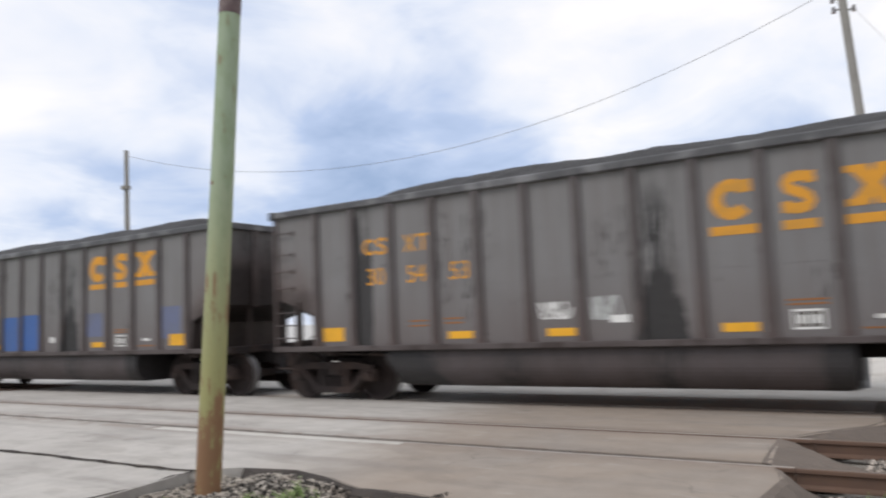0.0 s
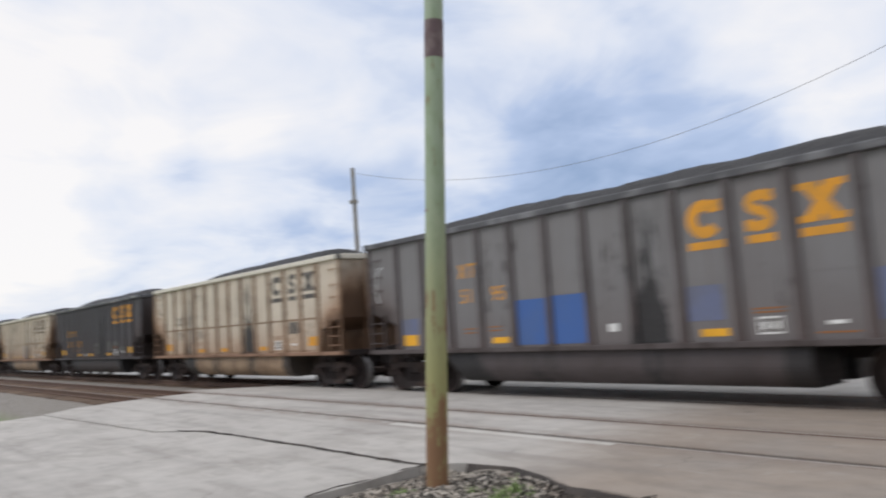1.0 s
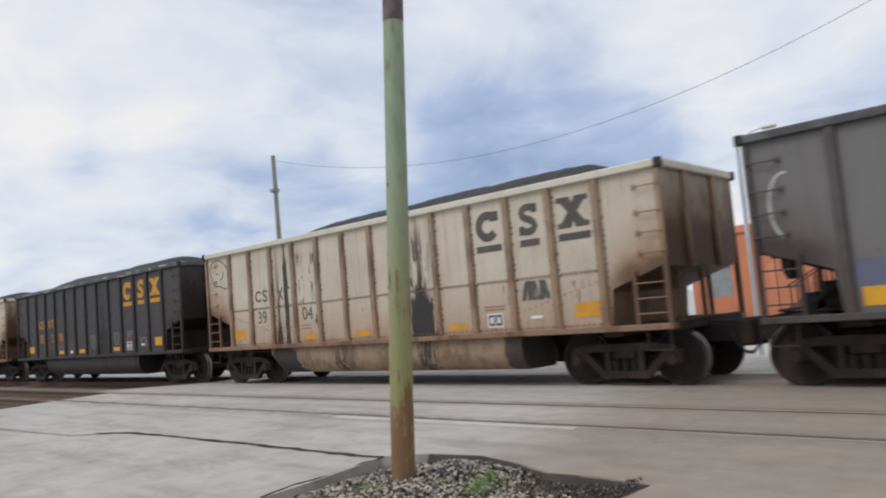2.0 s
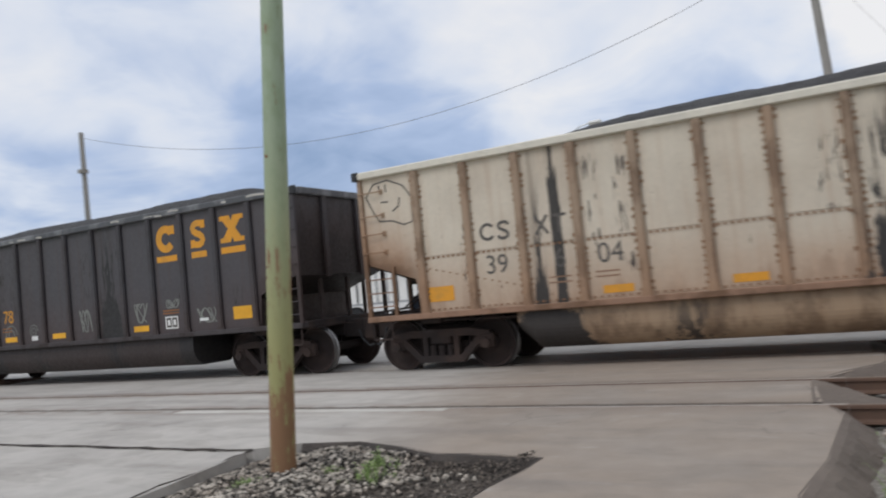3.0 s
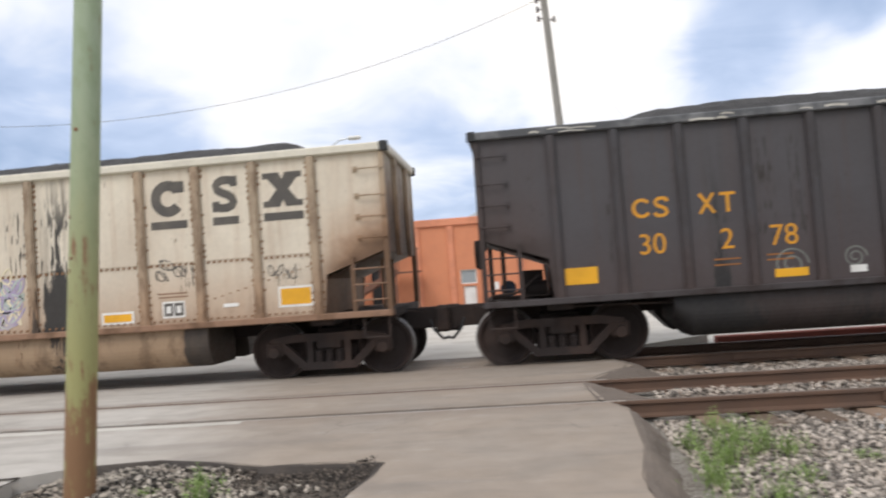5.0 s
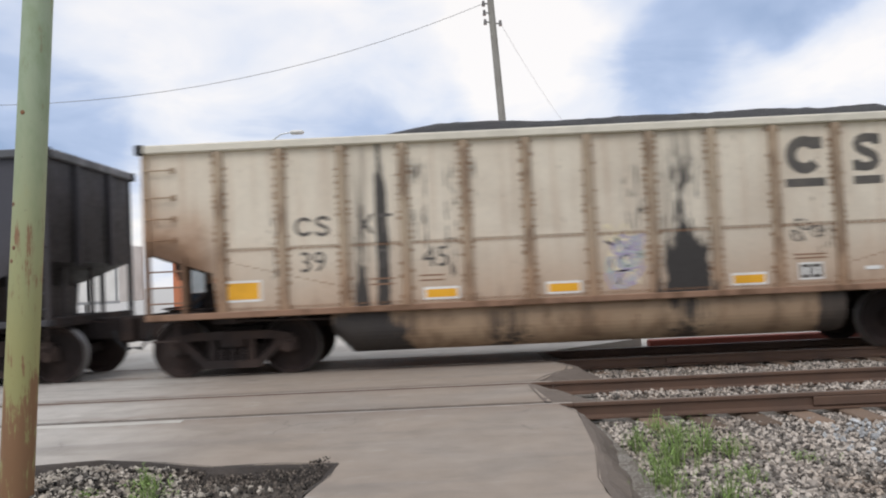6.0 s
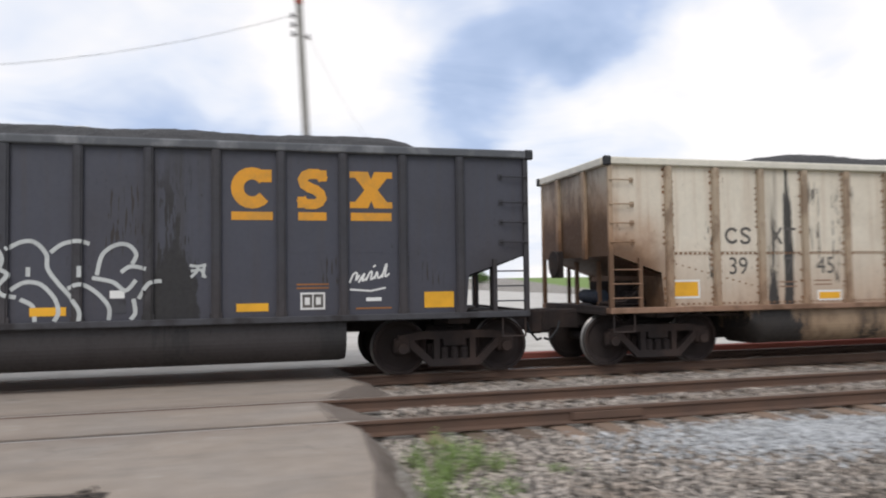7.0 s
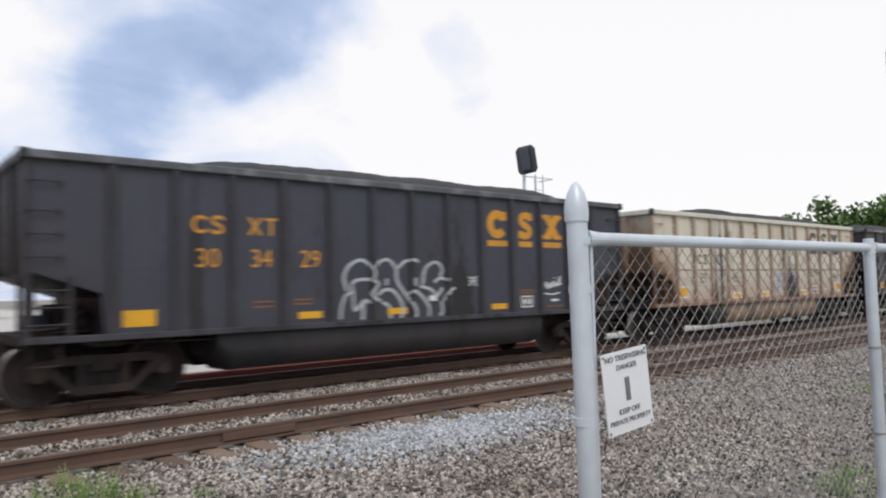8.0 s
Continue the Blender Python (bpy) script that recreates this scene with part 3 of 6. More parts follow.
slab("far_pavement", [(-24, 13.74), (-28, 33.2), (1.9, 33.2), (1.9, 15.5), (-0.4, 13.74)], -DROP - 0.02, 0.4, PALE, "pale pavement on the far side of the tracks", "pavement", 0.02)


def skirt(name, rows, label, mat=None):
    """A crumbling slope at the road's edge: rows of top point and toe."""
    bm = bmesh.new()
    rings, fine = [], []
    for (a, b), (c, d) in zip(rows, rows[1:]):
        n = max(1, int((Vector(c) - Vector(a)).length / 0.07))
        fine += [(Vector(a).lerp(Vector(c), i / n), Vector(b).lerp(Vector(d), i / n)) for i in range(n)]
    fine.append((Vector(rows[-1][0]), Vector(rows[-1][1])))
    for top, toe in fine:
        ring = []
        for k in range(8):
            f = k / 7
            p = top.lerp(toe, f)
            p.z = top.z + (toe.z - top.z) * f * f * (3 - 2 * f)
            rough = noise.noise_vector(p * 3.0) * 0.05 + noise.noise_vector(p * 11.0) * 0.03
            ring.append(bm.verts.new(p + rough * min(1.0, 2.2 * f) * (0.35 if f == 0 else 1.0)))
        rings.append(ring)
    for a, b in zip(rings, rings[1:]):
        for k in range(7):
            bm.faces.new((a[k], b[k], b[k + 1], a[k + 1]))
    bmesh.ops.recalc_face_normals(bm, faces=bm.faces)
    if sum(f.normal.z for f in bm.faces) < 0:
        bmesh.ops.reverse_faces(bm, faces=bm.faces)
    return tagged(part(name, bm, mat or SKIRT), label, "road edge", kind="structure")


skirt("road_edge", [((-1.45 + 0.01 * i, -8 + i * 0.0, 0.002), (-0.95, -8, -0.4)) for i in range(1)] + [((x, y, 0.004), (x + w, y - 0.05, -0.36)) for x, y, w in
      ((-1.32, 2.0, 0.5), (-1.30, 3.2, 0.48), (-1.29, 4.2, 0.45), (-1.15, 5.0, 0.42), (-1.09, 5.8, 0.44), (-1.04, 6.4, 0.42), (-1.10, 6.7, 0.5), (-1.16, 6.87, 0.55))], "crumbled asphalt slope along the road's edge")
skirt("road_edge", [((-1.28, 7.06, 0.004), (-0.7, 7.06, -0.2)), ((-1.3, 7.5, 0.004), (-0.45, 7.5, -0.2)), ((-1.32, 8.0, 0.004), (-0.5, 8.0, -0.2)), ((-1.32, 8.38, 0.004), (-0.85, 8.38, -0.2))], "crumbled asphalt lip between the near rails")
skirt("road_edge", [((-1.2, 8.57, 0.004), (-0.75, 8.57, -0.2)), ((-1.0, 9.2, -0.03), (-0.45, 9.2, -0.26)), ((-0.62, 10.0, -0.075), (0.05, 9.9, -0.32)), ((-0.46, 10.8, -0.125), (0.15, 10.8, -0.37)), ((-0.52, 12.03, -0.19), (0.0, 12.03, -0.42))], "crumbled asphalt mound between the tracks")
skirt("road_edge", [((-0.62, 12.24, -0.197), (0.0, 12.24, -0.4)), ((-0.62, 13.53, -0.197), (0.0, 13.53, -0.4))], "crumbled asphalt lip between the far rails")
# broken rim of the gravel island by the pole
skirt("road_edge", [((-5.72, 5.21, -0.001), (-5.62, 5.02, -0.17)), ((-5.1, 5.3, 0.002), (-5.05, 5.08, -0.16)), ((-4.5, 5.13, 0.002), (-4.52, 4.85, -0.2)), ((-4.05, 4.93, 0.002), (-4.1, 4.6, -0.26)), ((-3.6, 4.96, 0.002), (-3.68, 4.62, -0.28)), ((-3.1, 4.88, 0.002), (-3.4, 4.6, -0.28)),
                    ((-3.1, 4.5, 0.002), (-3.42, 4.35, -0.28)), ((-3.2, 4.1, 0.002), (-3.5, 4.05, -0.28)), ((-3.24, 2.5, 0.002), (-3.5, 2.5, -0.3))], "dark crumbled asphalt rim of a pothole", TAR_AND_SHADE)


def crack(path, width, label):
    bm = bmesh.new()
    pts = []
    for a, b in zip(path, path[1:]):
        a, b = Vector(a), Vector(b)
        k = max(2, int((b - a).length / 0.12))
        pts += [a.lerp(b, i / k) for i in range(k)]
    pts.append(Vector(path[-1]))
    rows = []
    for p in pts:
        w = noise.noise_vector(Vector((p.x * 4, p.y * 4, 1.0)))
        half = width * max(0.06, 1.9 * abs(noise.noise(Vector((p.x * 2.1, p.y * 2.1, 9.0)))) - 0.05)
        q = Vector((p.x + w.x * 0.05, p.y + w.y * 0.05))
        rows.append((bm.verts.new((q.x, q.y + half, 0.0045)), bm.verts.new((q.x + 0.3 * half, q.y - half, 0.0045))))
    for (a, b), (c, d) in zip(rows, rows[1:]):
        bm.faces.new((a, b, d, c))
    bmesh.ops.recalc_face_normals(bm, faces=bm.faces)
    bmesh.ops.solidify(bm, geom=bm.faces[:], thickness=0.012)
    return tagged(part("road_crack", bm, TAR_AND_SHADE), label, "road crack", kind="structure")


crack([(-6.1, 4.9), (-7.0, 4.87), (-7.7, 4.89), (-8.6, 4.9), (-9.6, 4.87), (-10.7, 4.88), (-11.6, 4.84), (-12.3, 4.6)], 0.036, "jagged dark crack across the road")
crack([(-6.08, 4.85), (-5.98, 4.2), (-5.9, 3.3)], 0.06, "dark seam where the road meets the gravel island")
slab("concrete_strip", [(-9.2, 6.72), (-9.2, 6.9), (-5.0, 6.905), (-5.0, 6.78)], 0.004, 0.05, PALE, "pale worn concrete strip beside the rail", "road", 0.02)
slab("dirt_patch", [(-6.0, 1.0), (-6.02, 4.9), (-5.6, 5.15), (-5.0, 5.2), (-3.9, 4.9), (-3.3, 4.7), (-3.3, 1.0)], -0.10, 0.2, DIRT, "dark dirt bed around the pole", "ground", 0.03)


# ---- tracks ----
def rail_mesh(x0, x1, head):
    half = [(0.0, 0.0), (0.031, -0.002), (0.036, -0.012), (0.036, -0.038), (0.011, -0.05), (0.009, -0.135), (0.03, -0.15), (0.07, -0.158), (0.07, -0.17)]
    shape = [(y, z) for y, z in half[1:]] + [(-y, z) for y, z in half[:0:-1]]
    bm = bmesh.new()
    a = [bm.verts.new((x0, y, z)) for y, z in shape]
    b = [bm.verts.new((x1, y, z)) for y, z in shape]
    n = len(shape)
    for i in range(n):
        j = (i + 1) % n
        f = bm.faces.new((a[i], a[j], b[j], b[i]))
        f.material_index = 1 if (shape[i][1] > -0.005 and shape[j][1] > -0.005) else 0
    bm.faces.new(a[::-1])
    bm.faces.new(b)
    bmesh.ops.recalc_face_normals(bm, faces=bm.faces)
    return mesh_of("rail", bm, [RAIL, head])


def build_tracks():
    lengths = [rail_mesh(-220.0, -21.0, RAIL_TOP), rail_mesh(-20.995, -1.0, CROSSING_HEAD), rail_mesh(-0.995, 220.0, RAIL_TOP)]
    tie = mesh_of("tie", box(bmesh.new(), -0.115, 0.115, -1.3, 1.3, -0.16, 0.0, bevel=0.012), TIE)
    joint = mesh_of("joint_bar", boxes((-0.45, 0.45, -0.035, -0.012, -0.135, -0.045), bevel=0.006), RAIL)
    for name, ys, label in (("railway_track", NEAR_RAILS, "rusty unused rails on weathered ties in ballast"), ("railway_track", FAR_RAILS, "main line rails on weathered ties under the train")):
        level = 0.0 if ys is NEAR_RAILS else -DROP
        track = thing(name, label, "railway track", "parallel tracks", "structure")
        for y in ys:
            for length in lengths:
                part("rail", length, None, track, m=Matrix.Translation((0, y, level)))
        rng = random.Random(int(ys[0] * 10))
        x = -0.25
        while x < 44:
            part("tie", tie, None, track, m=pose(x + rng.uniform(-0.03, 0.03), sum(ys) / 2 + rng.uniform(-0.05, 0.05), level - 0.175 - rng.uniform(0, 0.025), 0, 0, rng.uniform(-1.5, 1.5)))
            x += 0.52
        x = -21.2
        while x > -60:
            part("tie", tie, None, track, m=pose(x, sum(ys) / 2 + rng.uniform(-0.05, 0.05), level - 0.18, 0, 0, rng.uniform(-1.5, 1.5)))
            x -= 0.52
        part("joint_bar", joint, None, track, m=Matrix.Translation((1.9, ys[0] - 0.012, level)))


build_tracks()


# ---- loose stones ----
def stones(name, places, size, mat, label, seed):
    """Angular broken stones lying on the ground."""
    rng = np.random.RandomState(seed)
    n = len(places)
    corner = np.array([(-1, -1, -1), (1, -1, -1), (1, 1, -1), (-1, 1, -1), (-1, -1, 1), (1, -1, 1), (1, 1, 1), (-1, 1, 1)], float)
    quad = np.array([(0, 3, 2, 1), (4, 5, 6, 7), (0, 1, 5, 4), (1, 2, 6, 5), (2, 3, 7, 6), (3, 0, 4, 7)])
    v = corner[None] * rng.uniform(0.35, 1.0, (n, 8, 3))
    v *= rng.uniform(0.6, 1.25, (n, 1, 3)) * rng.uniform(size[0], size[1], (n, 1, 1))
    q = rng.normal(size=(n, 4))
    q /= np.linalg.norm(q, axis=1, keepdims=True)
    w, x, y, z = q.T
    rot = np.stack([1 - 2 * (y * y + z * z), 2 * (x * y - z * w), 2 * (x * z + y * w), 2 * (x * y + z * w), 1 - 2 * (x * x + z * z), 2 * (y * z - x * w), 2 * (x * z - y * w), 2 * (y * z + x * w), 1 - 2 * (x * x + y * y)], 1).reshape(n, 3, 3)
    v = np.einsum("nij,nkj->nki", rot, v) + np.asarray(places)[:, None, :]
    me = bpy.data.meshes.new(name)
    faces = (quad[None] + (np.arange(n) * 8)[:, None, None]).reshape(-1, 4)
    me.from_pydata(v.reshape(-1, 3).tolist(), [], faces.tolist())
    me.materials.append(mat)
    return tagged(new(name, me), label, "gravel", kind="stuff")


def build_ballast():
    rng = np.random.RandomState(4)
    pts = []
    for lo, hi, y0, y1, per in ((-0.75, 7.5, 2.6, 6.9, 780), (7.5, 16.0, 1.0, 6.9, 230), (0.0, 9.0, 0.2, 2.6, 330), (-0.55, 9.0, 7.03, 8.4, 420), (9.0, 26.0, 7.03, 8.4, 80), (-0.1, 9.0, 8.55, 12.05, 300), (9.0, 28.0, 8.55, 12.05, 60), (0.1, 10, 12.2, 13.55, 80), (0.1, 14, 13.72, 15.1, 90), (16.0, 40.0, 2.0, 6.8, 25)):
        n = int((hi - lo) * (y1 - y0) * per)
        for x, y in zip(rng.uniform(lo, hi, n), rng.uniform(y0, y1, n)):
            z = ground_height(x, y)
            if 6.3 < y < 14.3:
                z = max(z, -0.225 - fall(y) + 0.03 * noise.noise(Vector((x * 1.5, y * 1.5, 2.0))))
            if 7.0 < y < 8.42:
                z = max(z, -0.175 + 0.02 * noise.noise(Vector((x * 2.0, y * 2.0, 6.0))))
            pts.append((x, y, z + 0.012))
    stones("ballast", pts, (0.009, 0.025), STONE, "grey-brown crushed stone ballast beside the tracks", 11)
    n = 4200
    pale = []
    for x, y in zip(rng.normal(3.75, 1.0, n), rng.normal(5.85, 0.42, n)):
        if y < 6.6 and x > 1.0:
            pale.append((x, y, ground_height(x, y) + 0.03))
    stones("fresh_gravel", pale, (0.013, 0.03), STONE_PALE, "patch of pale fresh limestone gravel beside the track", 12)
    isle = []
    for x, y in zip(rng.uniform(-5.9, -3.5, 9500), rng.uniform(1.8, 5.1, 9500)):
        if x < -4.15 + 0.25 * math.sin(y * 3) or y < 3.6 or rng.rand() < 0.22:
            isle.append((x, y, -0.085 + 0.04 * noise.noise(Vector((x * 2, y * 2, 0))) + max(0.0, 0.10 - 0.12 * abs(x + 4.9))))
    grit = []
    for x, y in zip(rng.uniform(-4.35, -3.15, 6000), rng.uniform(2.2, 4.95, 6000)):
        grit.append((x, y, -0.098 + max(0.0, (y - 4.45) * 0.14) + max(0.0, (x + 3.45) * 0.25)))
    stones("hollow_grit", grit, (0.003, 0.011), GRIT, "dark gravelly soil in the hollow beside the pole", 14)
    stones("island_gravel", isle, (0.006, 0.021), DIRTY_STONE, "mixed gravel heaped round the foot of the pole", 13)


build_ballast()


def weed_clump(x, y, z, spread, height, blades, seed, label):
    rng = random.Random(seed)
    bm = bmesh.new()
    for _ in range(int(blades * 0.8)):
        r, a = spread * abs(rng.gauss(0, 0.5)), rng.uniform(0, 6.28)
        base = Vector((r * math.cos(a), r * math.sin(a) * 0.8, 0))
        h = height * rng.uniform(0.35, 1.0) * max(0.3, 1 - r / spread * 0.4)
        lean = Vector((rng.gauss(0, 0.25), rng.gauss(0, 0.25), 0)) * h
        side = Vector((math.cos(a + 1.2), math.sin(a + 1.2), 0)) * rng.uniform(0.0018, 0.004)
        mid = base + lean * 0.35 + Vector((0, 0, h * 0.6))
        tip = base + lean + Vector((0, 0, h))
        p = [bm.verts.new(q) for q in (base - side, base + side, mid + side, mid - side, tip)]
        bm.faces.new(p[:4])
        bm.faces.new((p[3], p[2], p[4]))
        for _ in range(6):
            f = rng.uniform(0.35, 0.95)
            c = base.lerp(tip, f)
            d = Vector((rng.gauss(0, 1), rng.gauss(0, 1), rng.uniform(0.1, 0.8))).normalized() * rng.uniform(0.014, 0.036)
            s = d.cross(Vector((0, 0, 1))).normalized() * rng.uniform(0.003, 0.007)
            q = [bm.verts.new(k) for k in (c, c + d * 0.5 + s, c + d, c + d * 0.5 - s)]
            bm.faces.new(q)
    ob = part("weed", bm, WEED, m=Matrix.Translation((x, y, z)))
    return tagged(ob, label, "weed", "weeds in the gravel", "stuff")


for i, (x, y, spread, height, blades) in enumerate(((-0.28, 5.25, 0.30, 0.44, 130), (-0.5, 4.75, 0.26, 0.40, 90), (-0.05, 5.9, 0.24, 0.34, 70), (0.25, 5.45, 0.28, 0.26, 60), (-0.2, 4.3, 0.28, 0.34, 60),
                                                    (0.15, 4.85, 0.3, 0.18, 40), (0.75, 5.2, 0.3, 0.12, 30), (-0.1, 6.4, 0.15, 0.28, 35), (-0.45, 5.7, 0.2, 0.36, 60), (0.05, 5.55, 0.22, 0.38, 70), (-0.6, 4.1, 0.24, 0.32, 50))):
    weed_clump(x - 0.2, y, ground_height(x, y) - 0.01, spread, height, blades, i, "tall light-green weeds growing in the ballast")
for i, (x, y, spread, height, blades) in enumerate(((-4.42, 4.62, 0.16, 0.2, 60), (-4.3, 4.25, 0.2, 0.18, 60), (-5.3, 4.0, 0.25, 0.08, 50), (-4.75, 4.35, 0.2, 0.1, 40))):
    weed_clump(x, y, -0.06, spread, height, blades, 40 + i, "small green weed in the gravel by the pole")
for i, (x, y, spread, height, blades) in enumerate(((10.6, 3.5, 0.9, 0.25, 140), (9.8, 3.0, 0.7, 0.22, 100), (4.7, 1.7, 0.45, 0.28, 130), (4.2, 1.25, 0.4, 0.25, 90), (5.4, 1.9, 0.4, 0.2, 80), (12.0, 3.6, 0.9, 0.25, 100))):
    weed_clump(x, y, ground_height(x, y) - 0.01, spread, height, blades, 60 + i, "low grass clump behind the fence")


# ---- poles, lamp, wires ----
def build_green_pole():
    pole = thing("green_pole", "faded green steel pole with rust stains and a dark flaked band", "pole")
    foot, lean = Vector((-5.222, 4.341, -0.15)), Vector((0.0577, 0.023, 1.0))

    def ring(name, z0, z1, r0, r1, mat, label=""):
        bm = bmesh.new()
        tube(bm, foot + lean * (z0 + 0.15), foot + lean * (z1 + 0.15), r0, r1, 40, caps=False)
        return part(name, bm, mat, pole, label, smooth=True)
    ring("base_section", -0.15, 0.34, 0.107, 0.106, POLE_GREEN, "rust-eaten foot of the pole")
    ring("shaft", 0.34, 4.14, 0.106, 0.095, POLE_GREEN)
    ring("band", 4.14, 4.52, 0.097, 0.096, POLE_BAND, "dark flaking paint band")
    ring("top_section", 4.52, 6.6, 0.095, 0.09, POLE_GREEN, "pale upper length of the pole")
    for z, az in ((1.99, -128), (1.69, -112), (1.60, -122), (2.62, -100)):
        c = foot + lean * (z + 0.15)
        d = Vector((math.cos(radians(az)), math.sin(radians(az)), 0))
        part("bolt_scar", tube(bmesh.new(), c + d * 0.09, c + d * 0.104, 0.022, 0.014, 9), POLE_RUST, pole, "rusty bolt scar")


build_green_pole()


def build_utility_poles():
    right = thing("utility_pole", "leaning grey utility pole with insulators and a red band", "utility pole", "poles along the line")
    a, b = Vector((-0.347, 18.717, -0.4)), Vector((-0.837, 18.845, 9.6))
    d = (b - a) / (b.z - a.z)
    at = lambda z: a + d * (z - a.z)
    part("shaft", tube(bmesh.new(), at(-0.4), at(8.88), 0.12, 0.088, 14), WOOD_GREY, right)
    part("band", tube(bmesh.new(), at(8.88), at(9.6), 0.105, 0.10, 14), RED_PAINT, right, "red band near the top")
    for z, side in ((8.55, -1), (8.3, -1), (8.05, -1), (8.0, 1)):
        c = at(z)
        bm = tube(bmesh.new(), c, c + Vector((side * 0.2, -0.05, 0)), 0.018)
        tube(bm, c + Vector((side * 0.2, -0.05, -0.07)), c + Vector((side * 0.2, -0.05, 0.07)), 0.05, 0.035, 10)
        part("insulator", bm, PORCELAIN, right)
    far = thing("utility_pole", "thin grey utility pole behind the train", "utility pole", "poles along the line")
    part("shaft", tube(bmesh.new(), (-22.60, 15.66, -0.4), (-22.75, 15.66, 7.68), 0.105, 0.075, 12), WOOD_GREY, far)
    part("crossarm", boxes((-22.84, -22.62, 15.5, 15.75, 6.3, 6.42)), WOOD_GREY, far)

    def wire(p, q, sag, label, thick=0.007):
        p, q = Vector(p), Vector(q)
        pts = [p.lerp(q, i / 24) - Vector((0, 0, sag * 4 * (i / 24) * (1 - i / 24))) for i in range(25)]
        tagged(part("overhead_wire", tubes(pts, thick, 5), CABLE), label, "wire", "overhead wires")
    wire((-22.75, 15.66, 7.5), at(8.55) + Vector((-0.2, -0.05, 0)), 2.0, "thin sagging overhead wire between the poles")
    wire(at(8.0) + Vector((0.2, -0.05, 0)), (2.6, 24.0, 5.2), 0.2, "thin service wire beside the pole", 0.0035)
    lamp = thing("street_lamp", "grey street lamp with a curved arm behind the train", "street lamp")
    part("pole", tube(bmesh.new(), (-6.62, 17.5, -0.3), (-6.62, 17.5, 4.75), 0.06, 0.045, 10), GALVANISED, lamp)
    part("arm", tubes([(-6.62, 17.5, 4.6), (-6.5, 17.5, 4.88), (-6.25, 17.5, 5.04), (-5.98, 17.5, 5.08)], 0.02), GALVANISED, lamp)
    bm = boxes((-6.02, -5.68, 17.42, 17.58, 5.02, 5.12), bevel=0.035)
    part("lamp_head", bm, WHITE, lamp, "pale lamp head")


build_utility_poles()


# ---- signals ----
def signal_head(parent, m):
    outline = [(-0.28, -0.5), (0.28, -0.5), (0.37, -0.38), (0.37, 0.38), (0.26, 0.52), (-0.26, 0.52), (-0.37, 0.38), (-0.37, -0.38)]
    head = part("signal_head", prism(bmesh.new(), outline, -0.03, 0.03), SIGNAL_BLACK, parent, "flat black signal head", m)
    for z in (0.28, 0.0, -0.28):
        bm = bmesh.new()
        for k in range(10):
            a0, a1 = radians(-20 + k * 22), radians(-20 + (k + 1) * 22)
            p = [(0.13 * math.cos(a), y, z + 0.13 * math.sin(a)) for a in (a0, a1) for y in (-0.03, -0.32)]
            v = [bm.verts.new(q) for q in (p[0], p[1], p[3], p[2])]
            bm.faces.new(v)
        bmesh.ops.solidify(bm, geom=bm.faces[:], thickness=0.01)
        part("visor", bm, SIGNAL_BLACK, head)
        part("lens", tube(bmesh.new(), (0, -0.032, z), (0, -0.06, z), 0.1, 0.09, 14), GLASS, head, "dark unlit lens")
    part("housing", boxes((-0.16, 0.16, 0.03, 0.2, -0.42, 0.42), bevel=0.03), SIGNAL_BLACK, head)
    return head


def build_signals():
    one = thing("railway_signal", "black railway signal on a galvanised mast behind the train", "railway signal", "railway signals", m=Matrix.Translation((0.2, 0, 0)))
    part("mast", tube(bmesh.new(), (17.6, 17.5, -0.4), (17.6, 17.5, 6.0), 0.07, 0.06, 12), GALVANISED, one)
    signal_head(one, pose(17.5, 17.25, 6.15, 0, 7, 112))
    for x in (18.35, 18.75):
        part("ladder_rail", tube(bmesh.new(), (x, 17.6, -0.3), (x, 17.6, 5.75), 0.025), GALVANISED, one)
    for i in range(18):
        part("ladder_rung", tube(bmesh.new(), (18.35, 17.6, 0.2 + i * 0.31), (18.75, 17.6, 0.2 + i * 0.31), 0.014, sides=6), GALVANISED, one)
    part("platform", boxes((17.3, 18.9, 17.2, 17.9, 4.62, 4.68)), GALVANISED, one)
    for x in (17.3, 17.9):
        part("platform_post", tube(bmesh.new(), (x, 17.25, 4.66), (x, 17.25, 5.6), 0.02, sides=6), GALVANISED, one)
    part("platform_rail", tubes([(17.3, 17.25, 5.55), (18.9, 17.25, 5.55), (18.9, 17.9, 5.55)], 0.02), GALVANISED, one)
    two = thing("railway_signal", "pair of black signal heads on a galvanised mast beside the track", "railway signal", "railway signals")
    part("mast", tube(bmesh.new(), (16.15, 4.27, -0.4), (16.15, 4.27, 6.1), 0.08, 0.07, 12), GALVANISED, two)
    signal_head(two, pose(15.72, 4.32, 6.05, 0, 0, 95))
    signal_head(two, pose(15.9, 4.27, 4.2, 0, 0, 95))
    for z in (5.35, 3.5):
        part("bracket", tubes([(16.15, 4.27, z), (15.95, 4.3, z + 0.05), (15.82, 4.33, z + 0.25)], 0.035), GALVANISED, two)


build_signals()


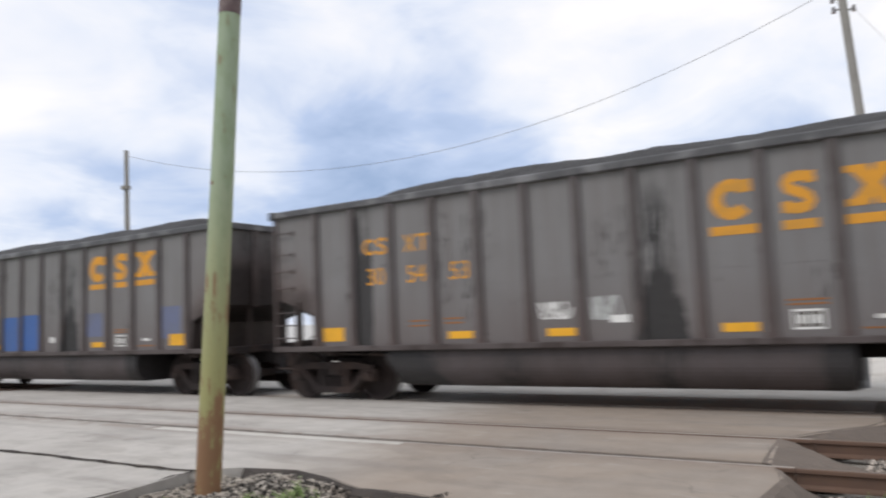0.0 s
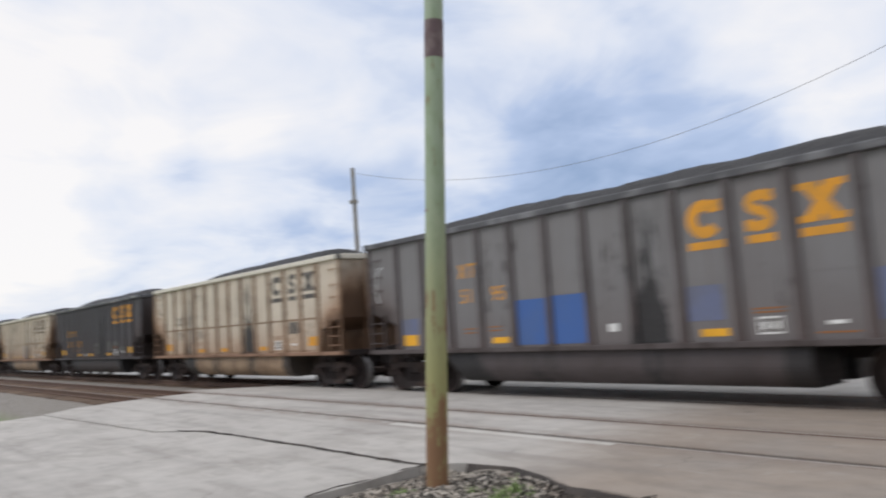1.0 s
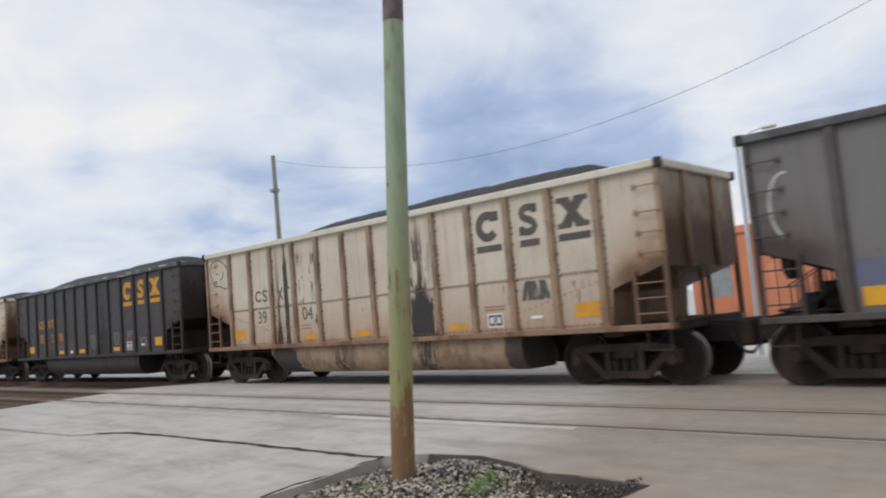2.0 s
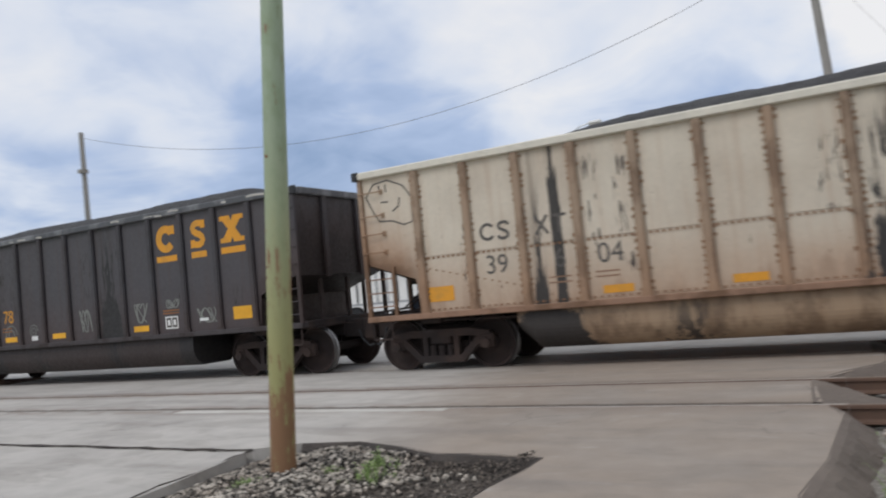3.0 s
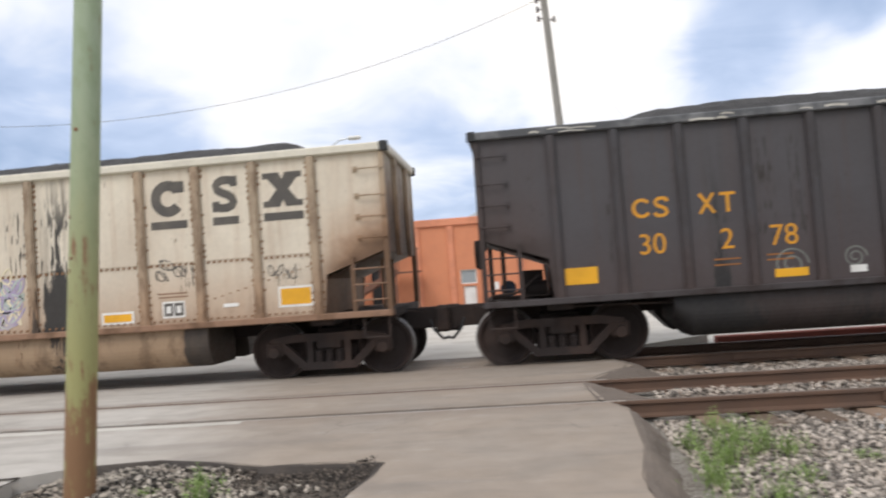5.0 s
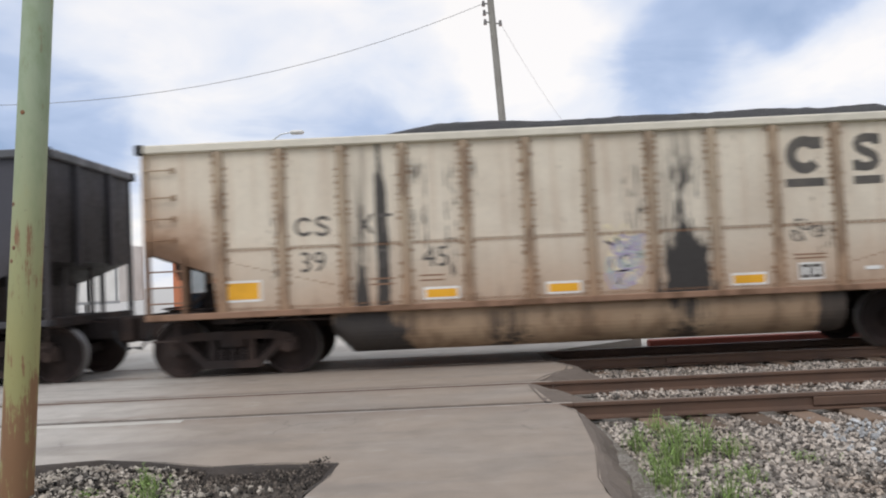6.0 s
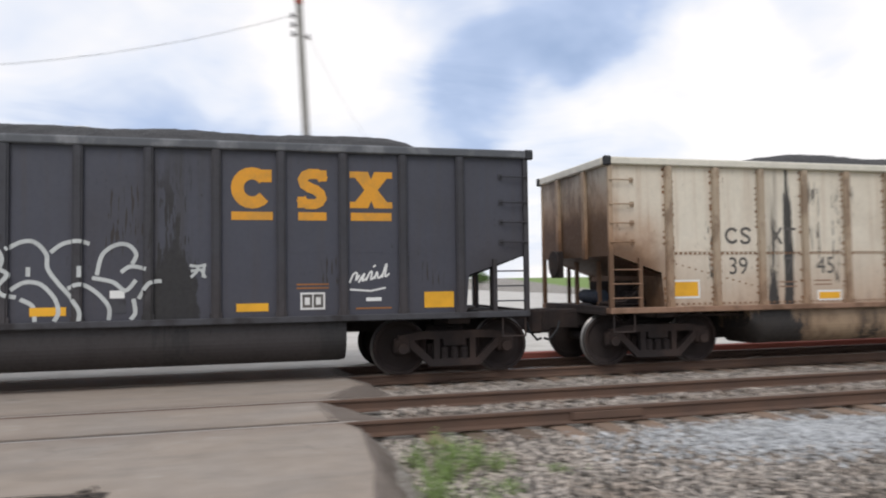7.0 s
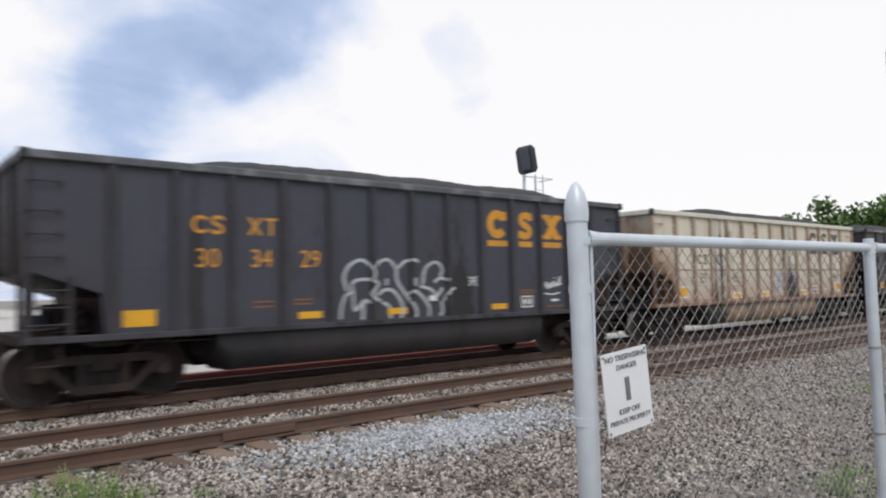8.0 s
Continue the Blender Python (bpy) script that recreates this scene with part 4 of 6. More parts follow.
# ---- fence ----
def build_fence():
    fence = thing("chain_link_fence", "galvanised chain-link fence with a domed corner post", "fence", m=Matrix.Translation((0, 0.004, -0.013)))
    p = [Vector((0.274 + 2.468 * i, 0.885 - 0.186 * i, 0)) for i in range(5)]
    bm = tube(bmesh.new(), p[0] + Vector((0.02, -0.012, -0.5)), p[0] + Vector((-0.008, 0, 1.78)), 0.042, sides=20)
    part("corner_post", bm, GALVANISED, fence)
    cap = bmesh.new()
    last = None
    for r, z in ((0.047, 1.757), (0.049, 1.80), (0.045, 1.835), (0.034, 1.873), (0.018, 1.904), (0.003, 1.918)):
        ringv = [cap.verts.new((p[0].x - 0.008 + r * math.cos(k * math.tau / 20), p[0].y + r * math.sin(k * math.tau / 20), z)) for k in range(20)]
        if last:
            for k in range(20):
                cap.faces.new((last[k], last[(k + 1) % 20], ringv[(k + 1) % 20], ringv[k]))
        last = ringv
    cap.faces.new(last)
    part("post_cap", cap, GALVANISED, fence, "domed cap", smooth=True)
    for z in (1.68, 1.49, 0.975, 0.5, 0.1):
        part("tension_band", tube(bmesh.new(), p[0] + Vector((0, 0, z - 0.016)), p[0] + Vector((0, 0, z + 0.016)), 0.0465, sides=20), GALVANISED, fence)
    part("tension_bar", boxes((p[0].x + 0.062, p[0].x + 0.078, p[0].y - 0.008, p[0].y - 0.003, -0.2, 1.66)), GALVANISED, fence)
    for i, (a, b) in enumerate(zip(p, p[1:])):
        part("top_rail", tube(bmesh.new(), a + Vector((0.045 if i == 0 else 0.0, -0.003, 1.692)), b + Vector((0, 0, 1.69)), 0.0265, sides=14), GALVANISED, fence)
        part("rail_cup", tube(bmesh.new(), a + Vector((0.04, -0.003, 1.692)), a + Vector((0.10, -0.008, 1.692)), 0.036, 0.029, 14), GALVANISED, fence)
    for q in p[1:]:
        part("line_post", tube(bmesh.new(), q + Vector((0.012, -0.004, -0.5)), q + Vector((0, 0, 1.66)), 0.032, sides=14), GALVANISED, fence)
        part("loop_cap", tube(bmesh.new(), q + Vector((0, 0, 1.65)), q + Vector((0, 0, 1.745)), 0.036, 0.029, 12), GALVANISED, fence)
        for z in (1.1, 0.6):
            part("wire_tie", tube(bmesh.new(), q + Vector((0, 0, z - 0.005)), q + Vector((0, 0, z + 0.005)), 0.0345, sides=12), WIRE_STEEL, fence)
    pitch, low, high = 0.074, -0.3, 1.675
    slant = (high - low) * 1.0
    for a, b in zip(p, p[1:]):
        along = (b - a)
        length = along.length
        along.normalize()
        off = Vector((-along.y, along.x, 0)) * 0.035
        bm = bmesh.new()
        for k in range(int((length + slant) / pitch) + 1):
            s0 = k * pitch - slant
            f0, f1 = [min(max((s - s0) / slant, 0.0), 1.0) for s in (0.07, length - 0.035)]
            if f1 - f0 < 0.01:
                continue
            for way in (1, -1):
                # one diagonal of the diamond weave, cut to the panel
                pts = [a + along * (s0 + f * slant) + off * (1.0 + 0.08 * way) + Vector((0, 0, low + f * (high - low) if way > 0 else high - f * (high - low))) for f in (f0, f1)]
                tube(bm, pts[0], pts[1], 0.0021, sides=4, caps=False)
        part("mesh_panel", bm, WIRE_STEEL, fence, "diamond chain-link wire mesh")
    # enamel sign wired to the mesh
    turn = math.degrees(math.atan2(along.y, along.x))
    sign = thing("warning_sign", "small white metal no-trespassing sign wired to the fence", "sign", m=Matrix.Translation((0.497, 0.845, 1.062)) @ pose(0, 0, 0, 0, 0, turn) @ pose(0, 0, 0, 0, -6, 0))
    part("plate", boxes((-0.14, 0.14, -0.003, 0.001, -0.165, 0.165)), SIGN_WHITE, sign)
    for words, size, z, x0 in (("NO TRESPASSING", 0.032, 0.128, -0.122), ("DANGER", 0.031, 0.09, -0.058), ("KEEP OFF", 0.031, -0.088, -0.066), ("PRIVATE PROPERTY", 0.0285, -0.126, -0.124)):
        lettering("sign_text", words, size, (x0, -0.005, z), SIGN_INK, sign)
    part("symbol_bar", boxes((-0.014, 0.014, -0.005, -0.003, -0.04, 0.055)), SIGN_INK, sign)
    for x in (-0.128, 0.128):
        for z in (-0.152, 0.152):
            part("fixing", boxes((x - 0.005, x + 0.005, -0.006, 0.018, z - 0.005, z + 0.005)), WIRE_STEEL, sign)


def lettering(name, words, size, at, mat, parent, label="", squeeze=1.0):
    """Flat painted characters that face -y."""
    text = bpy.data.curves.new(name, "FONT")
    text.body, text.size, text.extrude = words, size, 0.0012
    text.materials.append(mat)
    ob = new(name, text)
    ob.parent = parent
    ob.matrix_basis = pose(*at, 90, 0, 0) @ Matrix.Diagonal((squeeze, 1, 1, 1))
    return tagged(ob, label)


build_fence()


# ---- buildings and distance ----
def build_orange_building():
    x0, x1, y0, y1, top = -15.3, 2.3, 34.0, 46.0, 4.2
    house = thing("warehouse", "low salmon-orange warehouse with pilasters and an outside stair", "building")
    # front wall with real openings: door and window over it, a doorway by the stair
    holes = [(-4.62, -4.0, -0.3, 0.95), (-4.72, -3.95, 1.05, 1.72), (-9.0, -8.2, 0.0, 2.0), (-14.6, -13.4, 1.0, 2.4)]
    xs = sorted({x0, x1, *[h[0] for h in holes], *[h[1] for h in holes]})
    bm = bmesh.new()
    for a, b in zip(xs, xs[1:]):
        cuts = sorted((h[2], h[3]) for h in holes if h[0] <= a and h[1] >= b)
        z = -0.4
        for lo, hi in cuts:
            if lo > z:
                box(bm, a, b, y0, y0 + 0.25, z, lo)
            z = hi
        box(bm, a, b, y0, y0 + 0.25, z, top - 0.35)
    box(bm, x0, x0 + 0.25, y0 + 0.25, y1, -0.4, top - 0.35)
    box(bm, x1 - 0.25, x1, y0 + 0.25, y1, -0.4, top - 0.35)
    box(bm, x0, x1, y1 - 0.25, y1 + 0.003, -0.4, top - 0.352)
    part("wall", bm, ORANGE_WALL, house)
    part("cornice", boxes((x0 - 0.12, x1 + 0.12, y0 - 0.12, y1 + 0.1, top - 0.35, top), bevel=0.03), ORANGE_TRIM, house, "plain projecting cornice")
    x = x0 + 0.5
    while x < x1:
        part("pilaster", boxes((x - 0.14, x + 0.14, y0 - 0.09, y0, -0.4, top - 0.36), bevel=0.015), ORANGE_TRIM, house)
        x += 1.62
    part("door", boxes((-4.6, -4.02, y0 + 0.08, y0 + 0.13, -0.3, 0.93)), WHITE, house, "white door")
    win = part("window", boxes((-4.7, -3.97, y0 + 0.1, y0 + 0.13, 1.07, 1.70)), GLASS, house)
    part("frame", boxes((-4.72, -3.95, y0 + 0.06, y0 + 0.1, 1.05, 1.1), (-4.72, -3.95, y0 + 0.06, y0 + 0.1, 1.67, 1.72), (-4.72, -4.67, y0 + 0.06, y0 + 0.1, 1.1, 1.67), (-4.0, -3.95, y0 + 0.06, y0 + 0.1, 1.1, 1.67)), WHITE, win)
    part("door", boxes((-9.0, -8.2, y0 + 0.1, y0 + 0.14, 0.0, 2.0)), BLACK_PAINT, house, "dark doorway")
    part("window", boxes((-14.6, -13.4, y0 + 0.1, y0 + 0.13, 1.0, 2.4)), GLASS, house)
    part("notice", boxes((-3.2, -2.95, y0 - 0.03, y0 - 0.005, 0.7, 1.05)), WHITE, house, "small white notice")
    bm = bmesh.new()
    bmesh.ops.create_cone(bm, cap_ends=True, segments=4, radius1=2.6, radius2=0.02, depth=1.0, matrix=pose(-2.9, 38, 4.7, 0, 0, 45))
    part("skylight", bm, SLATE, house, "grey pyramid skylight on the roof")
    stair = thing("outside_stair", "rust-brown steel stair against the warehouse", "stair")
    n = 9
    for i in range(n):
        f = i / (n - 1)
        x, z = -10.4 + 2.7 * f, 0.35 + 1.45 * f
        part("tread", boxes((x - 0.18, x + 0.18, 32.7, 33.6, z - 0.03, z)), STAIR, stair)
    for y in (32.7, 33.6):
        part("stringer", stroke(bmesh.new(), [(-10.6, 0.25), (-7.6, 1.87)], 0.25, y - 0.03, y + 0.03), STAIR, stair)
        part("handrail", stroke(bmesh.new(), [(-10.6, 1.25), (-7.6, 2.87), (-6.6, 2.87)], 0.07, y - 0.03, y + 0.03), STAIR, stair)
        for i in range(5):
            f = i / 4
            part("baluster", boxes((-10.5 + 2.9 * f - 0.025, -10.5 + 2.9 * f + 0.025, y - 0.02, y + 0.02, 0.3 + 1.57 * f, 1.3 + 1.57 * f)), STAIR, stair)
    part("landing", boxes((-7.7, -6.5, 32.6, 33.7, 1.75, 1.82)), STAIR, stair)
    for x in (-7.6, -6.6):
        part("stair_post", boxes((x - 0.04, x + 0.04, 32.7, 32.78, -0.05, 2.87)), STAIR, stair)


build_orange_building()


def build_far_houses():
    brick = thing("brick_house", "brown brick house with pale windows in the distance", "building")
    part("wall", boxes((9.4, 12.6, 88, 98, -0.4, 3.9)), BRICK, brick)
    part("roof", boxes((9.2, 12.8, 87.7, 98.3, 3.9, 4.2)), SLATE, brick)
    for x in (9.8, 11.3):
        for z in (0.8, 2.5):
            w = part("window", boxes((x, x + 0.9, 87.93, 87.99, z, z + 1.0)), GLASS, brick)
            part("sill", boxes((x - 0.1, x + 1.0, 87.85, 87.99, z - 0.12, z - 0.02)), WHITE, w)
    barn = thing("red_shed", "long maroon shed on a lawn in the distance", "building")
    part("wall", boxes((33, 62, 60, 70, -0.4, 2.9)), BARN, barn)
    part("roof", boxes((32.5, 62.5, 59.5, 70.5, 2.9, 3.4)), SLATE, barn)
    for x in (36, 41, 46, 51, 56):
        part("door", boxes((x, x + 1.4, 59.93, 59.99, -0.3, 1.9)), WHITE, barn)
    trailer = thing("box_trailer", "white ribbed box trailer parked beyond the tracks", "trailer")
    part("body", boxes((-24.0, -15.6, 29.0, 31.4, 0.85, 3.2), bevel=0.03), WHITE, trailer)
    for i in range(15):
        x = -23.7 + i * 0.57
        part("side_post", boxes((x - 0.035, x + 0.035, 28.95, 28.998, 0.92, 3.12)), SLATE if i % 4 else BLACK_PAINT, trailer)
    part("rub_rail", boxes((-24.02, -15.58, 28.94, 28.998, 0.80, 0.91)), SLATE, trailer)
    for x in (-22.9, -21.8):
        part("wheel", tube(bmesh.new(), (x, 29.15, 0.28), (x, 29.45, 0.28), 0.48, sides=18), BLACK_PAINT, trailer)
    part("landing_leg", boxes((-17.2, -17.05, 29.3, 29.45, -0.2, 0.85)), SLATE, trailer)
    kerb = tagged(part("kerb_wall", boxes((2.0, 17.5, 15.2, 15.45, -0.75, -0.24), bevel=0.02), RED_PAINT), "low faded red kerb wall beyond the main line", "kerb", kind="structure")
    tagged(part("bollard", tube(bmesh.new(), (-0.95, 15.9, -0.3), (-0.95, 15.9, 0.72), 0.16, 0.16, 14), SLATE), "stout grey bollard beyond the tracks", "bollard")


build_far_houses()


def build_tree(x, y, height, spread, seed, label):
    rng = random.Random(seed)
    tree = thing("tree", label, "tree", "distant trees", m=Matrix.Translation((x, y, -0.4)))
    bm = tube(bmesh.new(), (0, 0, 0), (0.1, 0, height * 0.5), height * 0.035, height * 0.02, 8)
    tips = []
    for i in range(7):
        a = i * 0.9 + rng.uniform(-0.3, 0.3)
        q = Vector((math.cos(a) * spread * 0.55, math.sin(a) * spread * 0.55, height * rng.uniform(0.55, 0.85)))
        tube(bm, (0.05, 0, height * rng.uniform(0.3, 0.48)), q, height * 0.014, height * 0.004, 6)
        tips.append(q)
    part("trunk", bm, BARK, tree)
    tips += [Vector((0, 0, height * 0.86)), Vector((spread * 0.2, 0, height * 0.7)), Vector((-spread * 0.25, 0.1, height * 0.62))]
    verts, faces = [], []
    for c in tips:
        r = spread * rng.uniform(0.28, 0.42)
        for _ in range(170):
            d = Vector((rng.gauss(0, 1), rng.gauss(0, 1), rng.gauss(0, 0.8))).normalized() * r * rng.uniform(0.35, 1.05)
            p = c + d
            u = Vector((rng.gauss(0, 1), rng.gauss(0, 1), rng.gauss(0, 1))).normalized() * spread * 0.07
            v = u.cross(Vector((rng.gauss(0, 1), rng.gauss(0, 1), rng.gauss(0, 1)))).normalized() * spread * 0.05
            k = len(verts)
            verts += [p - u, p + v * 0.8, p + u, p - v]
            faces.append((k, k + 1, k + 2, k + 3))
    me = bpy.data.meshes.new("crown")
    me.from_pydata(verts, [], faces)
    me.materials.append(LEAF)
    part("crown", me, None, tree)


for i, (az, dist, h, s) in enumerate(((-66.0, 92, 7.2, 3.2), (-68.0, 88, 8.2, 3.4), (-70.4, 90, 7.6, 3.2), (-72.4, 88, 8.2, 3.6), (-74.0, 86, 8.4, 3.4), (-77.0, 90, 9.6, 4.0), (-80.0, 92, 9.0, 4.0),
                                      (83.2, 132, 5.6, 3.6), (84.6, 130, 7.2, 4.5), (86.0, 125, 7.6, 4.5), (88.5, 120, 7.8, 4.5), (91.5, 118, 8.0, 5.0),
                                      (-17.6, 120, 2.6, 2.0))):
    d = direction(az, 0)
    build_tree(-2 + d[0] * dist, -1 + d[1] * dist, h * (1.35 if az < -60 else 1.0), s * (1.3 if az < -60 else 1.0), 100 + i, "leafy green tree in the distance")


# ---- the train ----
GRADE = 16.18
SIDE = -1.54


def lathe(profile, sides=28, mats=None):
    bm = bmesh.new()
    last = None
    for k, (r, y) in enumerate(profile):
        ring = [bm.verts.new((r * math.cos(i * math.tau / sides), y, r * math.sin(i * math.tau / sides))) for i in range(sides)]
        if last:
            for i in range(sides):
                f = bm.faces.new((last[i], last[(i + 1) % sides], ring[(i + 1) % sides], ring[i]))
                f.material_index = mats[k - 1] if mats else 0
        last = ring
    return bm


def wheelset_mesh():
    bm = bmesh.new()
    tube(bm, (0, -1.02, 0), (0, 1.02, 0), 0.085, sides=14)
    for s in (-1, 1):
        prof = [(0.06, 0.85), (0.13, 0.85), (0.15, 0.80), (0.34, 0.765), (0.385, 0.79), (0.40, 0.825), (0.452, 0.825), (0.457, 0.815), (0.457, 0.735), (0.485, 0.715), (0.482, 0.69), (0.40, 0.685), (0.36, 0.72), (0.14, 0.70), (0.085, 0.68)]
        rings, last = [], None
        for k, (r, y) in enumerate(prof):
            ring = [bm.verts.new((r * math.cos(i * math.tau / 30), s * y, r * math.sin(i * math.tau / 30))) for i in range(30)]
            if last:
                for i in range(30):
                    f = bm.faces.new((last[i], last[(i + 1) % 30], ring[(i + 1) % 30], ring[i]))
                    f.material_index = 1 if k in (7, 8, 9) else 0
            last = ring
    bmesh.ops.recalc_face_normals(bm, faces=bm.faces)
    return mesh_of("wheelset", bm, [WHEEL_STEEL, TREAD])


def sideframe_mesh(y):
    y0, y1 = y - 0.06, y + 0.06
    bm = bmesh.new()
    stroke(bm, [(-0.95, 0.60), (-0.6, 0.66), (0.6, 0.66), (0.95, 0.60)], 0.13, y0, y1)
    stroke(bm, [(-0.78, 0.56), (-0.40, 0.20)], 0.12, y0 + 0.003, y1 - 0.003)
    stroke(bm, [(0.78, 0.56), (0.40, 0.20)], 0.12, y0 + 0.003, y1 - 0.003)
    stroke(bm, [(-0.45, 0.205), (0.45, 0.205)], 0.12, y0, y1)
    for x in (-0.31, 0.31):
        box(bm, x - 0.05, x + 0.05, y0 + 0.006, y1 - 0.006, 0.2, 0.66)
    for x in (-0.889, 0.889):
        box(bm, x - 0.14, x + 0.14, y0 - 0.01, y1 + 0.01, 0.37, 0.62, bevel=0.03)
        s = -1 if y < 0 else 1
        tube(bm, (x, y + s * 0.06, 0.457), (x, y + s * 0.13, 0.457), 0.10, 0.085, 14)
    return mesh_of("sideframe", bm, RUNNING)


WHEELSET = wheelset_mesh()
SIDEFRAMES = [sideframe_mesh(-1.0), sideframe_mesh(1.0)]
BOLSTER = mesh_of("bolster", boxes((-0.2, 0.2, -1.05, 1.05, 0.47, 0.62), (-0.35, 0.35, -0.4, 0.4, 0.55, 0.78), bevel=0.02), RUNNING)
SPRING = mesh_of("spring", lathe([(0.02, 0), (0.07, 0)] + [(0.058 + 0.014 * (i % 2), 0.02 * i) for i in range(1, 11)] + [(0.02, 0.22)], 10), RUNNING)
# added blocks, no real truck part, so the gap behind the springs looks dark
SPRING_FILL = mesh_of("spring_gap_fill", boxes((-0.30, 0.30, -0.93, 0.93, 0.24, 0.46), (-0.24, 0.24, -0.93, 0.93, 0.46, 0.60), bevel=0.01), RUNNING)
SHOE = mesh_of("brake_beam", boxes((-0.03, 0.03, -0.85, 0.85, 0.3, 0.4), (-0.06, 0.06, -0.82, -0.68, 0.25, 0.5), (-0.06, 0.06, 0.68, 0.82, 0.25, 0.5)), RUNNING)

GEAR = 1.07
for me in (WHEELSET, *SIDEFRAMES, BOLSTER, SPRING_FILL, SPRING, SHOE):
    me.transform(Matrix.Scale(GEAR, 4))
RADIUS, HALF_BASE = 0.457 * GEAR, 0.889 * GEAR
ROLLING = []


def build_truck(car, u):
    truck = tagged(new("truck"), "dark cast-steel truck with two wheelsets")
    truck.parent = car
    truck.matrix_basis = Matrix.Translation((u, 0, -DROP - SETTLED))
    for me in SIDEFRAMES:
        part("sideframe", me, None, truck)
    part("bolster", BOLSTER, None, truck)
    part("spring_gap_fill", SPRING_FILL, None, truck)
    for y in (-1.0, 1.0):
        for x in (-0.17, 0.0, 0.17):
            part("spring", SPRING, None, truck, m=pose(x * GEAR, y * GEAR, 0.26, 90, 0, 0))
    for x in (-0.38, 0.38):
        part("brake_beam", SHOE, None, truck, m=Matrix.Translation((x, 0, 0)))
    for x in (-HALF_BASE, HALF_BASE):
        axle = part("wheelset", WHEELSET, None, truck, "wheels with bright rolled treads", Matrix.Translation((x, 0, RADIUS)))
        ROLLING.append((axle, x))


def flowing(points, steps=5):
    """The points joined by a smooth curve."""
    if len(points) < 3:
        return points
    ends = [points[0], *points, points[-1]]
    path = []
    for a, b, c, d in zip(ends, ends[1:], ends[2:], ends[3:]):
        for i in range(steps):
            t = i / steps
            path.append(tuple(0.5 * (2 * q + (w - p) * t + (2 * p - 5 * q + 4 * w - v) * t * t + (3 * q - p - 3 * w + v) * t ** 3) for p, q, w, v in zip(a, b, c, d)))
    return path + [points[-1]]


def loop_path(u0, z0, w, h, seed, turns=1.5, n=26):
    rng = random.Random(seed)
    a, b, c = rng.uniform(0, 6), rng.uniform(0.7, 1.4), rng.uniform(1.6, 2.6)
    return [(u0 + w * (0.5 + 0.42 * math.sin(a + turns * math.tau * f / b) * (0.6 + 0.4 * f) + 0.12 * f), z0 + h * (0.5 + 0.45 * math.sin(a * 2 + c * math.tau * f))) for f in [i / n for i in range(n + 1)]]


PAINTS = {
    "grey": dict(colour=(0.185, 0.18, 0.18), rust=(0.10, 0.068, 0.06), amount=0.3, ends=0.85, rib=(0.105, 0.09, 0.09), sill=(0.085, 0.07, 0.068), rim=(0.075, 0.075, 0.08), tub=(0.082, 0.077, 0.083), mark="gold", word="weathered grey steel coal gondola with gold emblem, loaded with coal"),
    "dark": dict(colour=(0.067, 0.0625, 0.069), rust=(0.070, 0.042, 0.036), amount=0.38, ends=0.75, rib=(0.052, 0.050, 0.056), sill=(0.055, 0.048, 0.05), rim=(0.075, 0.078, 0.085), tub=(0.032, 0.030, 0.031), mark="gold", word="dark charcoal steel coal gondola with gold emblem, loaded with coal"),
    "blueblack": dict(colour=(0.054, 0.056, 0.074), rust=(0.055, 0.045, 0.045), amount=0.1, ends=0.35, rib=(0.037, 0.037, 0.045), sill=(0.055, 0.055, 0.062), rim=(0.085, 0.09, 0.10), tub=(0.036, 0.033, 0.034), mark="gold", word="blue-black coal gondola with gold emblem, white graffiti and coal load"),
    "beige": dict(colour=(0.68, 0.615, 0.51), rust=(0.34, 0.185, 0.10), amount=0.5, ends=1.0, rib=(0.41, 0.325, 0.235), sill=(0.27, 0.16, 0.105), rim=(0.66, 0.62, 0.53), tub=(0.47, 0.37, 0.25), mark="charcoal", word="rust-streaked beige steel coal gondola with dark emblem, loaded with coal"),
}


def ring_shape(cx, cz, k, y0, y1, bold=0.16):
    bm = stroke(bmesh.new(), [(cx + 0.215 * k * math.cos(a), cz + 0.22 * k * math.sin(a)) for a in [radians(38 + 284 * i / 16) for i in range(17)]], bold * k, y0, y1)
    return box(bm, cx + 0.10 * k, cx + 0.285 * k, y0, y1, cz + 0.09 * k, cz + 0.28 * k) if bold > 0.12 else bm


def curve_shape(cx, cz, k, y0, y1, bold=0.13):
    path = [(0.17, 0.14), (0.14, 0.20), (0.08, 0.232), (-0.04, 0.232), (-0.11, 0.20), (-0.145, 0.14), (-0.12, 0.07), (-0.04, 0.02), (0.05, -0.015), (0.12, -0.07), (0.145, -0.14), (0.11, -0.20), (0.04, -0.232), (-0.08, -0.232), (-0.14, -0.20), (-0.17, -0.14)]
    bm = stroke(bmesh.new(), [(cx + a * k, cz + b * k) for a, b in path], bold * k, y0, y1)
    if bold > 0.12:
        box(bm, cx + 0.13 * k, cx + 0.22 * k, y0, y1, cz + 0.12 * k, cz + 0.29 * k)
        box(bm, cx - 0.22 * k, cx - 0.13 * k, y0, y1, cz - 0.29 * k, cz - 0.12 * k)
    return bm


